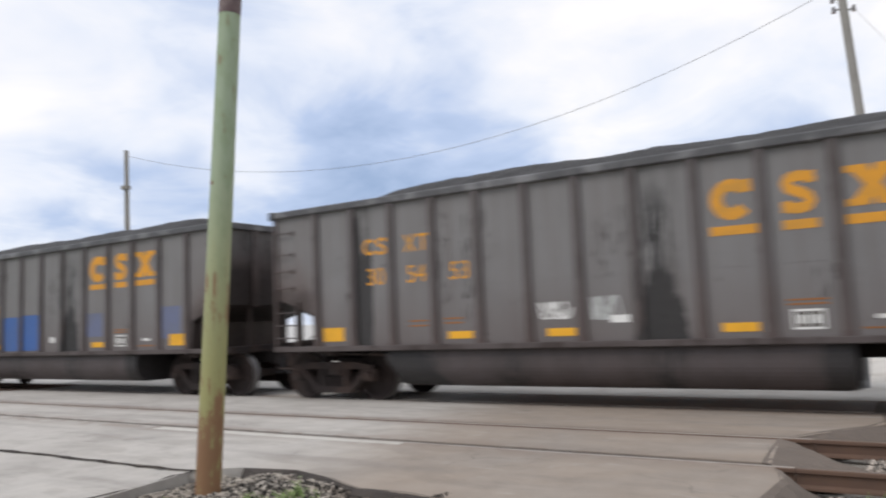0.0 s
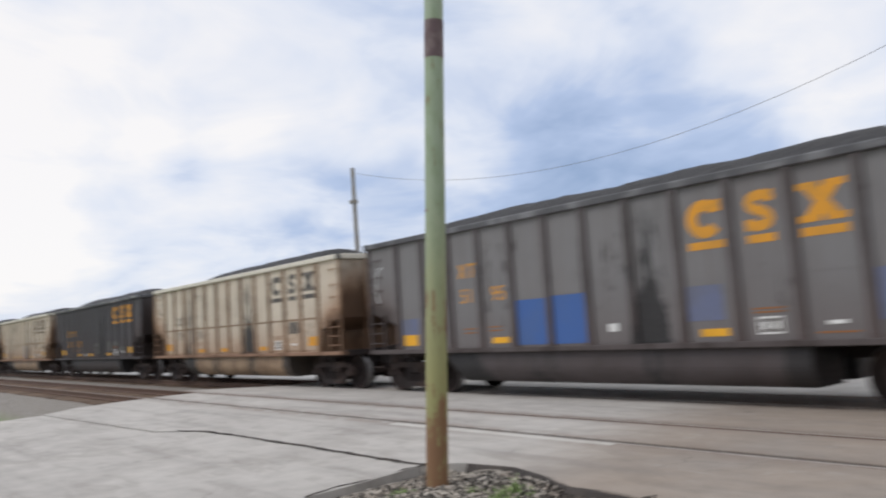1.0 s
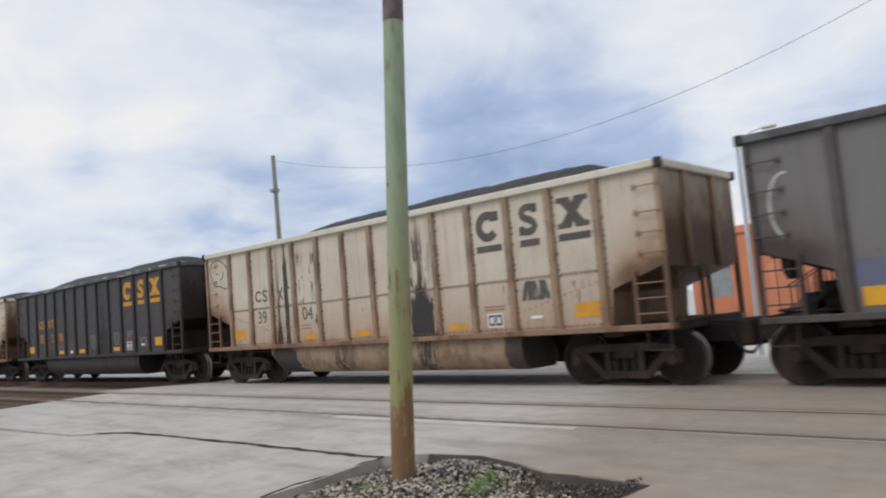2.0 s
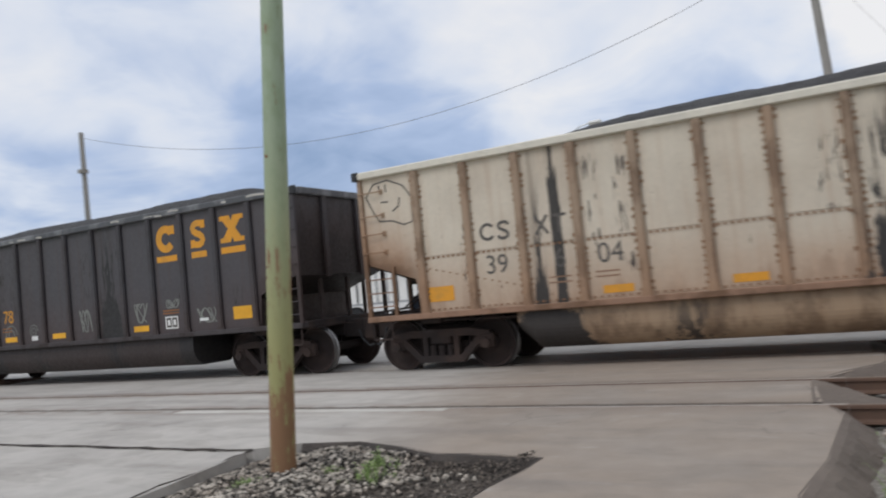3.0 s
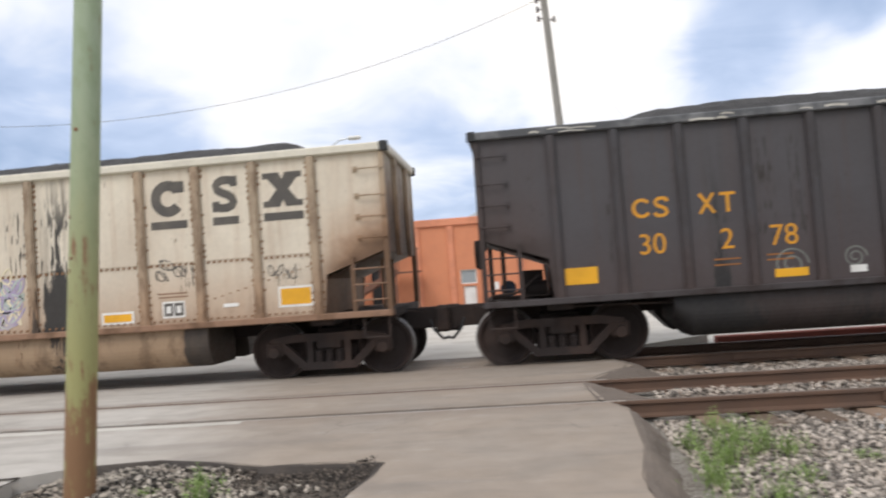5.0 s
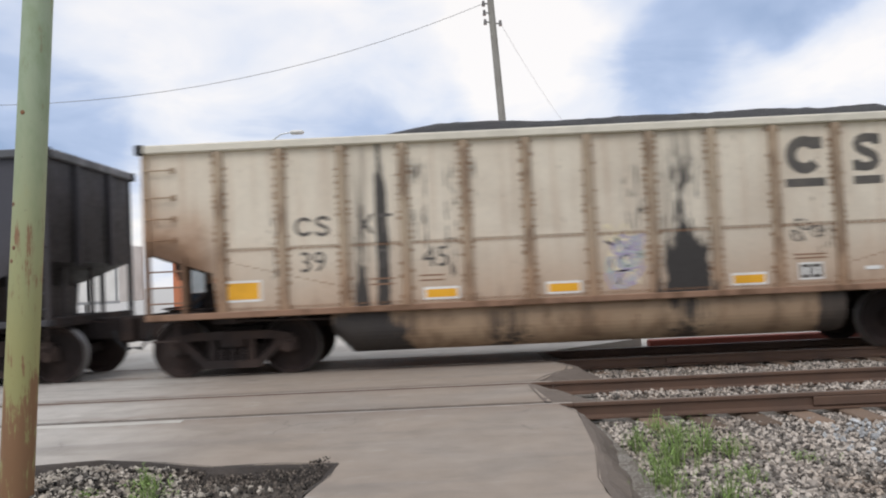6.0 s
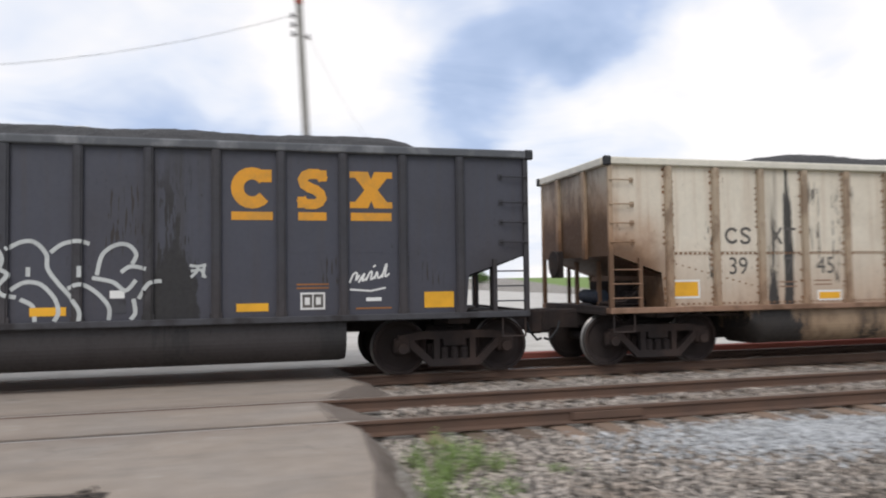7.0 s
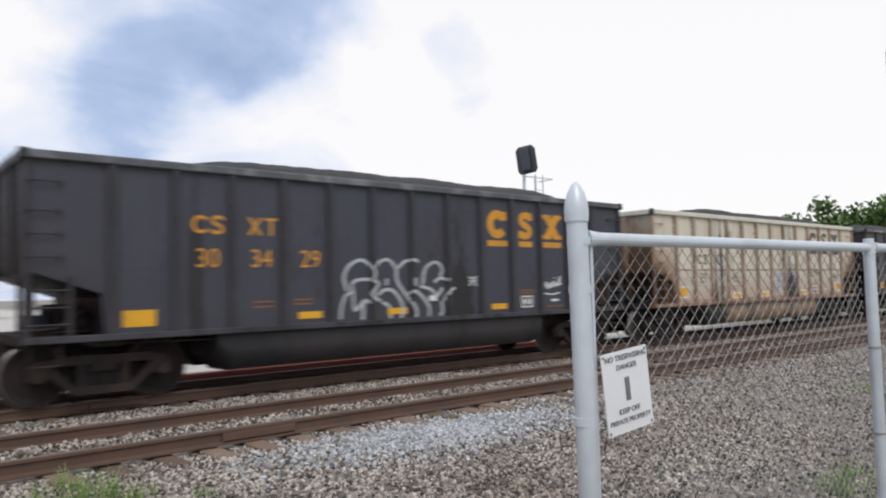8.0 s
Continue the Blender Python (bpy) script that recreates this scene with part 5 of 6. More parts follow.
def hourglass_shape(cx, cz, k, y0, y1):
    half = [(-0.34, 0.29), (-0.05, 0.29), (0.0, 0.17), (0.05, 0.29), (0.34, 0.29), (0.34, 0.19), (0.255, 0.19), (0.105, 0.0), (0.255, -0.19), (0.34, -0.19), (0.34, -0.29), (0.05, -0.29), (0.0, -0.17), (-0.05, -0.29), (-0.34, -0.29), (-0.34, -0.19), (-0.255, -0.19), (-0.105, 0.0), (-0.255, 0.19), (-0.34, 0.19)]
    bm = prism(bmesh.new(), [(cx + a * k, cz + b * k) for a, b in half][::-1], y0, y1)
    bmesh.ops.triangulate(bm, faces=bm.faces[:])
    return bm


def build_car(index, paint, kind, numbers, scale=1.0, extras=()):
    look_of = dict(PAINTS[paint])
    if index == 7:
        look_of.update(rust=(0.19, 0.105, 0.07), amount=1.0, rib=(0.24, 0.17, 0.13), tub=(0.34, 0.25, 0.17), word="heavily rusted beige steel coal gondola with dark emblem, loaded with coal")
    if index == 2:
        look_of.update(colour=(0.61, 0.545, 0.445), amount=0.56, rib=(0.34, 0.25, 0.175))
    e, p = 1.255 * scale, 1.01 * scale
    tall = 0.05 if kind == 1 else 0.0
    L = 2 * e + 12 * p
    r = lambda k: e + p * k
    car = thing("coal_gondola", look_of["word"], "rail car", "cars of the coal train", m=Matrix.Translation((S_ROWS[0][1] - GRADE * index + SLACK[index], TRACK, SETTLED)))
    car.rotation_mode = "QUATERNION"
    first = 1.35 if kind == 1 else 2.5
    spill = r(7.5 if kind == 2 else 7.35)
    stains = [(spill, 0.42, 1.92, 0.97), (r(first), 0.15, 1.2 if kind == 2 else 2.7, 0.95 if kind == 2 else 0.9)]
    dashes = [(spill - 0.85, 0.16, 1.9, 3.0), (r(3.25), 0.18, 1.6, 3.4), (r(3.75), 0.14, 1.3, 3.3), (r(0.9), 0.12, 1.4, 2.6), (r(6.8), 0.2, 2.2, 3.1), (r(4.1), 0.1, 2.6, 3.4), (r(9.8), 0.2, 1.4, 1.95), (r(11.5), 0.25, 1.35, 1.85)]
    if kind == 2 and paint == "beige":
        stains[1:] = [(r(2.62), 0.11, 3.0, 0.95), (r(2.27), 0.14, 1.35, 0.95)]
    if index == 1:
        stains += [(r(1.9), 0.1, 2.9, 0.9), (r(5.9), 0.06, 2.8, 0.7)]
    if index == 0:
        stains.append((r(1.14), 0.085, 3.3, 0.95))
    tag, seed = "_%s" % paint, index * 7.3
    rusty = paint == "beige"
    body = car_paint("side" + tag, look_of["colour"], look_of["rust"], look_of["amount"], stains, L, look_of["ends"], seed=seed, dashes=dashes)
    # tub has its own darker colour, blackened in stretches and at both ends
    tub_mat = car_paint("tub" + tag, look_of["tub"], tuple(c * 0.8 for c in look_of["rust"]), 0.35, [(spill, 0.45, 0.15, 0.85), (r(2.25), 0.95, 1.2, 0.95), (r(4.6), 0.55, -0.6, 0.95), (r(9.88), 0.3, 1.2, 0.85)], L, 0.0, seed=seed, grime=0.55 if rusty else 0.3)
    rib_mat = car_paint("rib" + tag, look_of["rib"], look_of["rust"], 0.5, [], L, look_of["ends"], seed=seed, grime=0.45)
    sill_mat = material("sill" + tag, look_of["sill"], 0.8, vary=0.55, grain=10, tint=tuple(c * 0.35 for c in look_of["rust"]), tint_scale=1.8, tint_amount=0.85)
    rim_mat = material("rim" + tag, look_of["rim"], 0.6, vary=0.3, grain=10, tint=tuple(c * 0.75 for c in look_of["rim"]) if rusty else (0.32, 0.32, 0.33), tint_scale=2.2, tint_amount=0.45)
    # side colour times 0.7 puts the ends' shade into the paint, under heavy rust
    shaded_end_mat = car_paint("end" + tag, tuple(c * 0.7 for c in look_of["colour"]), tuple(c * (0.75 if rusty else 0.6) for c in look_of["rust"]), 0.95, [], L, 1.0, seed=seed + 3, grime=0.6, lift=0.5)
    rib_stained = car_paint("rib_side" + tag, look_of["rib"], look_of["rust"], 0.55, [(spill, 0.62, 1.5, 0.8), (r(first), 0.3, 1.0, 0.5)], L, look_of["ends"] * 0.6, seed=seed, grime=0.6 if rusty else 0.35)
    mark = GOLD if look_of["mark"] == "gold" else CHARCOAL
    near = index <= 6
    # sides
    outline = [(0.02, 3.6 + tall), (0.02, 1.95), (e - 0.16, 1.58), (e - 0.10, 0.9), (L - e + 0.10, 0.9), (L - e + 0.16, 1.58), (L - 0.02, 1.95), (L - 0.02, 3.6 + tall)]
    for s in (-1, 1):
        bm = prism(bmesh.new(), outline, min(s * 1.54, s * 1.52), max(s * 1.54, s * 1.52))
        bmesh.ops.triangulate(bm, faces=bm.faces[:])
        bmesh.ops.recalc_face_normals(bm, faces=bm.faces)
        part("side_sheet", bm, body, car)
        y0, y1 = sorted((s * 1.545, s * 1.60))
        lip = sorted((s * 1.60, s * 1.615))
        shape = lambda x: boxes((x - 0.075, x + 0.075, y0, y1, 0.93, 3.58 + tall), (x - 0.05, x + 0.05, *lip, 0.93, 3.58 + tall), (x - 0.095, x + 0.095, y0, y1, 0.93, 1.02), bevel=0.008)
        if s < 0:
            for k in range(13):
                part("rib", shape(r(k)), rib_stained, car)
                if paint == "beige" and near:
                    bm = bmesh.new()
                    spot = random.Random(index * 100 + k)
                    for i in range(24):
                        for d in (-0.098, 0.098):
                            if spot.random() < 0.62:
                                z, b = 1.06 + i * 0.106 + spot.uniform(-0.02, 0.02), spot.uniform(0.011, 0.021)
                                box(bm, r(k) + d - b, r(k) + d + b, SIDE - 0.010, SIDE, z - b, z + b * spot.uniform(1.0, 2.2))
                    tagged(part("rivet_column", bm, RIVET, car), kind="stuff")
        else:
            rib = mesh_of("rib", shape(0.0), rib_mat)
            for k in range(13):
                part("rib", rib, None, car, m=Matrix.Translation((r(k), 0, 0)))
        y0, y1 = sorted((s * 1.47, s * 1.63))
        part("top_rim", boxes((-0.05, L + 0.05, y0, y1, 3.58 + tall, 3.72 + tall), bevel=0.02), rim_mat, car)
        y0, y1 = sorted((s * 1.42, s * 1.625))
        part("side_sill", boxes((0.0, L, y0, y1, 0.836, 0.94), bevel=0.012), sill_mat, car)
        # tub with rounded bilge
        prof = [(1.47, 0.86), (1.50, 0.70)] + [(1.12 + 0.38 * math.cos(t), 0.58 - 0.42 * math.sin(t)) for t in [radians(9 * i) for i in range(11)]] + [(0.35, 0.15), (0.3, 0.86)]
        bm = bmesh.new()
        rings = []
        for u, q in ((r(1.75), 0.55), (r(2.05), 1.0), (r(9.95), 1.0), (r(10.05), 0.97)):
            rings.append([bm.verts.new((u, s * y, 0.86 - (0.86 - z) * q)) for y, z in prof])
        n = len(prof)
        for a, b in zip(rings, rings[1:]):
            for i in range(n):
                bm.faces.new((a[i], a[(i + 1) % n], b[(i + 1) % n], b[i]))
        bm.faces.new(rings[0])
        bm.faces.new(rings[-1][::-1])
        bmesh.ops.recalc_face_normals(bm, faces=bm.faces)
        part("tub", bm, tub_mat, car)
        # seam strip at half height, with rivets
        y0, y1 = sorted((s * 1.539, s * (1.549 if rusty else 1.5425)))
        for k in range(12):
            if near and s < 0:
                bm = boxes((r(k) + 0.08, r(k + 1) - 0.08, y0, y1, 1.972, 1.990))
                if paint == "beige":
                    rivets = bmesh.new()
                    for i in range(8):
                        x = r(k) + 0.15 + i * (p - 0.3) / 7
                        box(rivets, x - 0.022, x + 0.022, y0 - 0.006, y1, 1.915, 1.958)
                    for i in range(7):
                        x = r(k) + 0.15 + i * (p - 0.3) / 6
                        box(rivets, x - 0.019, x + 0.019, y0 - 0.004, y1, 0.968, 1.002)
                    tagged(part("rivet_line", rivets, RIVET, car), kind="stuff")
                part("seam_strip", bm, body, car)
    if paint == "beige" and near:
        bm = bmesh.new()
        for i in range(14):
            for x, z in ((r(0.15 + i * 0.135), 1.74 - i * 0.035), (r(11.85 - i * 0.135), 1.74 - i * 0.035)):
                box(bm, x - 0.016, x + 0.016, SIDE - 0.008, SIDE, z - 0.014, z + 0.014)
        tagged(part("rivet_line", bm, RIVET, car), kind="stuff")
    for u, s in ((0.0, 1), (L, -1)):
        # end sheet with stiffeners, slope sheet and bulkhead
        x = lambda d: u + s * d
        bm = boxes((min(x(0.02), x(0.05)), max(x(0.02), x(0.05)), -1.52, 1.52, 1.9, 3.6 + tall))
        plate = [bm.verts.new(v) for v in ((x(0.05), -1.52, 1.92), (x(0.05), 1.52, 1.92), (x(e - 0.12), 1.52, 1.52), (x(e - 0.12), -1.52, 1.52), (x(e - 0.1), 1.52, 0.9), (x(e - 0.1), -1.52, 0.9))]
        bm.faces.new(plate[:4])
        bm.faces.new((plate[3], plate[2], plate[4], plate[5]))
        part("end_sheet", bm, shaded_end_mat, car)
        for y in (-0.62, 0.62):
            part("end_stiffener", boxes((min(x(-0.05), x(0.02)), max(x(-0.05), x(0.02)), y - 0.07, y + 0.07, 1.85, 3.58 + tall), bevel=0.008), rib_mat, car)
        part("end_rim", boxes((min(x(-0.07), x(0.1)), max(x(-0.07), x(0.1)), -1.46, 1.46, 3.575 + tall, 3.725 + tall), bevel=0.02), rim_mat, car)
        for y in (-1.6, 1.6):
            part("rim_corner", boxes((min(x(-0.09), x(0.06)), max(x(-0.09), x(0.06)), y - 0.045, y + 0.045, 3.56 + tall, 3.735 + tall), bevel=0.02), BLACK_PAINT, car)
            part("corner_post", boxes((min(x(0.0), x(0.09)), max(x(0.0), x(0.09)), min(y, y * 0.955), max(y, y * 0.955), 0.93, 3.58 + tall), bevel=0.008), rib_mat, car)
            part("ladder_post", boxes((min(x(0.60), x(0.67)), max(x(0.60), x(0.67)), min(y, y * 0.965), max(y, y * 0.965), 0.93, 1.85)), rib_mat, car)
            if near and y < 0:
                for z in (1.12, 1.38, 1.64):
                    part("ladder_rung", tube(bmesh.new(), (x(0.05), y, z), (x(0.64), y, z), 0.013, sides=6), sill_mat, car)
                for z in (2.15, 2.5, 2.85, 3.3):
                    bm = tubes([(x(0.02), y - 0.02, z), (x(0.5), y - 0.02, z), (x(0.5), SIDE, z)], 0.013, 6)
                    box(bm, min(x(0.46), x(0.54)), max(x(0.46), x(0.54)), SIDE - 0.012, SIDE, z - 0.05, z + 0.05)
                    part("grab_iron", bm, rib_mat, car)
                part("stirrup_step", tubes([(x(0.08), y + 0.03, 0.84), (x(0.08), y + 0.03, 0.50), (x(0.5), y + 0.03, 0.50), (x(0.5), y + 0.03, 0.84)], 0.016, 6), RUNNING, car)
                part("inner_post", boxes((min(x(0.3), x(0.36)), max(x(0.3), x(0.36)), -0.55, -0.45, 0.9, 1.83)), rib_mat, car)
                part("inner_post", boxes((min(x(0.3), x(0.36)), max(x(0.3), x(0.36)), 0.45, 0.55, 0.9, 1.83)), rib_mat, car)
        part("end_sill", boxes((min(x(0.0), x(0.14)), max(x(0.0), x(0.14)), -1.42, 1.42, 0.80, 0.96), bevel=0.01), RUNNING, car)
        part("body_bolster", boxes((min(x(1.05), x(1.45)), max(x(1.05), x(1.45)), -1.42, 1.42, 0.74, 0.92), (min(x(1.05), x(1.45)), max(x(1.05), x(1.45)), -0.35, 0.35, 0.55, 0.74)), RUNNING, car)
        part("platform", boxes((min(x(0.14), x(0.85)), max(x(0.14), x(0.85)), -1.40, 1.40, 0.90, 0.935)), RUNNING, car)
        reach = (GRADE - L) / 2
        bm = boxes((min(x(-reach + 0.18), x(0.1)), max(x(-reach + 0.18), x(0.1)), -0.14, 0.14, 0.50, 0.88), bevel=0.02)
        box(bm, min(x(-reach - 0.02), x(-reach + 0.26)), max(x(-reach - 0.02), x(-reach + 0.26)), -0.2 + 0.07 * s, 0.2 + 0.07 * s, 0.42, 0.90, bevel=0.05)
        part("coupler", bm, RUNNING, car)
        if near:
            part("air_hose", tubes([(x(-reach + 0.34), -0.3, 0.66), (x(-reach + 0.28), -0.3, 0.48), (x(-reach + 0.12), -0.28, 0.30), (x(-reach + 0.02), -0.25, 0.33)], 0.024), BLACK_PAINT, car)
            part("uncoupling_rod", tubes([(x(-0.03), -1.45, 0.86), (x(-0.1), -0.6, 0.86), (x(-0.3), -0.2, 0.80)], 0.009, 6), RUNNING, car)
    part("centre_sill", boxes((0.02, L - 0.02, -0.2, 0.2, 0.56, 0.93)), RUNNING, car)
    if near:
        part("brake_cabinet", boxes((0.66, 1.02, -0.6, 0.6, 0.935, 1.42), (0.60, 0.66, -0.4, 0.1, 1.0, 1.32), bevel=0.02), RUNNING, car, "dark brake equipment housing")
        part("air_reservoir", tube(bmesh.new(), (0.40, -0.5, 1.12), (0.40, 0.3, 1.12), 0.14, sides=16), TANK_BLUE, car, "dull blue air reservoir")
        part("hand_brake", boxes((-0.16, -0.05, 0.3, 0.75, 1.5, 2.05), bevel=0.02), RUNNING, car)
        part("brake_wheel", tube(bmesh.new(), (-0.20, 0.52, 1.8), (-0.165, 0.52, 1.8), 0.26, sides=18), RUNNING, car)
        for y in (-1.15, -0.95):
            part("pipe_run", tubes([(0.12, y, 1.02), (0.55, y, 1.05), (0.95, y, 1.34)], 0.02, 6), RUNNING, car)
        part("brake_reservoir", tube(bmesh.new(), (0.72, -0.75, 1.10), (1.08, -0.75, 1.10), 0.14, sides=14), RUNNING, car)
        part("brake_cylinder", tube(bmesh.new(), (0.62, 0.45, 1.06), (1.05, 0.45, 1.06), 0.10, sides=12), RUNNING, car)
        part("control_valve", boxes((0.8, 1.05, -0.2, 0.15, 0.95, 1.15), bevel=0.02), RUNNING, car)
        part("brake_pipe", tubes([(0.1, -0.9, 0.98), (1.1, -0.9, 0.98), (1.2, -0.5, 1.3)], 0.022), RUNNING, car)
        part("pipe_run", tubes([(r(0.2), -1.3, 0.78), (r(1.9), -1.3, 0.74)], 0.02), RUNNING, car)
    if paint == "dark" and near:
        flake = random.Random(200 + index)
        for _ in range(16):
            x, w, z = flake.uniform(0.3, L - 0.5), flake.uniform(0.08, 0.5), 3.60 + tall + flake.uniform(0.0, 0.08)
            part("bare_patch", stroke(bmesh.new(), [(x, z), (x + w * 0.4, z + 0.012), (x + w, z - 0.006)], flake.uniform(0.012, 0.04), -1.633, -1.629), PALE, car, "worn pale patch on the rim")
    # coal heap
    rng = np.random.RandomState(50 + index)
    peak, tail, nose = 0.49 + 0.06 * rng.rand(), 1.8 + 1.8 * rng.rand(), 1.4 + 1.2 * rng.rand()
    if paint == "beige":
        tail = 4.6
    nx, ny = 90, 14
    verts, faces = [], []
    for i in range(nx + 1):
        x = 0.08 + (L - 0.16) * i / nx
        rise = min(1.0, max(0.0, (x - 0.6) / tail)) * min(1.0, max(0.0, (L - 0.5 - x) / nose))
        rise = rise * rise * (3 - 2 * rise)
        for j in range(ny + 1):
            y = -1.46 + 2.92 * j / ny
            q = Vector((x * 1.1 + index * 31, y * 1.3, 0.0))
            h = 3.42 + 1.4 * tall + 0.18 * rise + (peak + 0.07 * noise.noise(q * 0.6)) * rise * (1 - (y / 1.5) ** 2) + 0.022 * noise.noise(q * 4.0) * (0.3 + rise)
            verts.append((x, y, h))
    for i in range(nx):
        for j in range(ny):
            k = i * (ny + 1) + j
            faces.append((k, k + ny + 1, k + ny + 2, k + 1))
    me = bpy.data.meshes.new("coal_load")
    me.from_pydata(verts, [], faces)
    me.materials.append(COAL)
    part("coal_load", me, None, car, "heaped black coal")
    for u in (1.25 * scale, L - 1.25 * scale):
        build_truck(car, u)
    # painted marks on the near side
    f0, f1 = SIDE - 0.005, SIDE - 0.0005
    c = 8 if kind == 1 else 9
    sunk = {0: 0.12, 1: 0.05, 5: 0.05}.get(index, 0.0)
    cz = 3.075 - sunk
    nudge = 0.05 if kind == 1 else 0.0
    big, bold = (0.98 if index == 0 else 1.08, 0.0) if kind == 1 else (1.02, -0.015)
    part("emblem_ring", ring_shape(r(c + 0.5) + nudge, cz, big, f0, f1, 0.185 + bold), mark, car)
    part("emblem_curve", curve_shape(r(c + 1.5), cz, big, f0, f1, 0.155 + bold), mark, car)
    part("emblem_hourglass", hourglass_shape(r(c + 2.5) - 0.6 * nudge, cz, big - 0.02, f0, f1), mark, car)
    for k, w, move in ((0.5, 0.325, nudge), (1.5, 0.23, 0.0), (2.5, 0.345, -0.6 * nudge)):
        part("emblem_bar", boxes((r(c + k) + move - w, r(c + k) + move + w, f0, f1, 2.555 - sunk, 2.69 - sunk)), mark, car)
    zn = (1.97 if kind == 1 else 1.535) + {0: 0.12, 5: 0.03}.get(index, 0.0)
    along = 0.08 if kind == 1 else 0.0
    zm = zn + 0.74
    part("reporting_ring", ring_shape((r(1.36) + along), zm, 0.6, f0, f1, 0.09), mark, car, "plain painted shape")
    part("reporting_curve", curve_shape((r(1.66) + along), zm, 0.6, f0, f1, 0.09), mark, car, "plain painted shape")
    bm = stroke(bmesh.new(), [((r(2.36) + along) - 0.11, zm - 0.16), ((r(2.36) + along) + 0.11, zm + 0.16)], 0.05, f0, f1)
    part("reporting_cross", stroke(bm, [((r(2.36) + along) - 0.11, zm + 0.16), ((r(2.36) + along) + 0.11, zm - 0.16)], 0.05, f0 - 0.001, f1), mark, car, "plain painted shape")
    part("reporting_tee", boxes(((r(2.68) + along) - 0.12, (r(2.68) + along) + 0.12, f0, f1, zm + 0.11, zm + 0.16), ((r(2.68) + along) - 0.027, (r(2.68) + along) + 0.027, f0, f1, zm - 0.16, zm + 0.11)), mark, car, "plain painted shape")
    for k, digits in zip((1.26, 2.26, 3.26), numbers):
        if digits:
            x = r(k) + along + (0.26 if len(digits) == 1 else 0.0)
            lettering("number", digits, 0.47, (x, SIDE - 0.004, zn), mark, car, squeeze=0.95)
    low, back = (0.10, 0.0) if kind == 1 else (0.0, 0.08)
    for k, w, z0, z1 in ((0.42 - back, 0.26, 1.13 - low, 1.40 - low), (3.55, 0.25, 1.03, 1.16), *(() if index == 1 else ((5.6 - back, 0.25, 1.03, 1.16),)), (8.55 - 0.6 * back, 0.25, 1.03, 1.16), (11.62, 0.26, 1.13 - low, 1.40 - low)):
        if paint == "beige" and index == 4 and near:
            part("reflector_edge", boxes((r(k) - w - 0.04, r(k) + w + 0.04, SIDE - 0.0035, SIDE - 0.0005, z0 - 0.04, z1 + 0.04)), WHITE, car)
        part("reflector", boxes((r(k) - w, r(k) + w, f0 - 0.002, f1, z0, z1)), GOLD if (paint == "beige" and index == 2) else REFLECT, car)
    k = 9.5
    part("stencil_frame", boxes((r(k) - 0.2, r(k) + 0.2, f0, f1, 1.04, 1.07), (r(k) - 0.2, r(k) + 0.2, f0, f1, 1.29, 1.32), (r(k) - 0.2, r(k) - 0.17, f0, f1, 1.07, 1.29), (r(k) + 0.17, r(k) + 0.2, f0, f1, 1.07, 1.29), (r(k) - 0.01, r(k) + 0.012, f0, f1, 1.07, 1.29), (r(k) - 0.13, r(k) - 0.05, f0, f1, 1.12, 1.24), (r(k) + 0.05, r(k) + 0.13, f0, f1, 1.12, 1.24)), WHITE, car)
    part("stencil_block", boxes((r(k) - 0.168, r(k) + 0.168, f0 + 0.002, f1, 1.072, 1.288)), CHARCOAL, car)
    part("small_plate", boxes((r(10.5) - 0.13, r(10.5) + 0.13, f0 - 0.004, f1, 1.16, 1.22), bevel=0.002), WHITE, car)
    for i, z in enumerate((1.38, 1.44)):
        part("stencil_line", boxes((r(9.5) - 0.26, r(9.5) + 0.26, f0, f1, z, z + 0.025)), RUST_MARK if paint != "beige" else sill_mat, car, "illegible lettering as plain bar")
    for i, (k, z) in enumerate(((2.6, 1.36), (2.6, 1.27), (3.4, 1.38), (3.4, 1.30))):
        part("stencil_line", boxes((r(k) - 0.2, r(k) + 0.2, f0, f1, z, z + 0.025)), sill_mat if paint == "beige" else RUST_MARK, car, "illegible lettering as plain bar")
    if kind == 1:
        part("stencil_line", boxes((r(10.5) - 0.3, r(10.5) + 0.3, f0, f1, 1.03, 1.055)), RUST_MARK, car, "illegible lettering as plain bar")
    for what in extras:
        if what == "graffiti":
            first_letter = [[(4.20, 1.53), (4.12, 1.79), (4.24, 2.02), (4.53, 2.15), (4.77, 2.05), (4.86, 1.90), (4.83, 1.77)], [(4.34, 1.50), (4.32, 1.67), (4.47, 1.75), (4.77, 1.75), (4.93, 1.66), (4.81, 1.49), (4.86, 1.37), (5.04, 1.32)], [(4.02, 0.98), (4.06, 1.24), (4.16, 1.44), (4.34, 1.52)], [(4.34, 1.52), (4.38, 1.15), (4.61, 1.33)], [(4.61, 1.33), (4.57, 0.95)], [(4.61, 1.35), (4.84, 1.27)], [(5.10, 1.29), (5.28, 1.18), (5.31, 0.95)], [(5.21, 1.77), (5.21, 1.63)], [(5.96, 1.78), (5.96, 1.61)]]
            middle_letters = [[(4.90, 2.04), (5.12, 2.15), (5.31, 2.14), (5.47, 1.96), (5.49, 1.75), (5.63, 1.54), (5.82, 1.32), (5.96, 1.11), (5.96, 0.95)], [(4.96, 1.43), (5.16, 1.54), (5.39, 1.51), (5.59, 1.30), (5.65, 1.09), (5.59, 0.95)], [(5.53, 1.99), (5.71, 2.12), (5.94, 2.16), (6.10, 2.12)], [(5.78, 1.44), (5.98, 1.50), (6.21, 1.37), (6.39, 1.15), (6.39, 0.95)]]
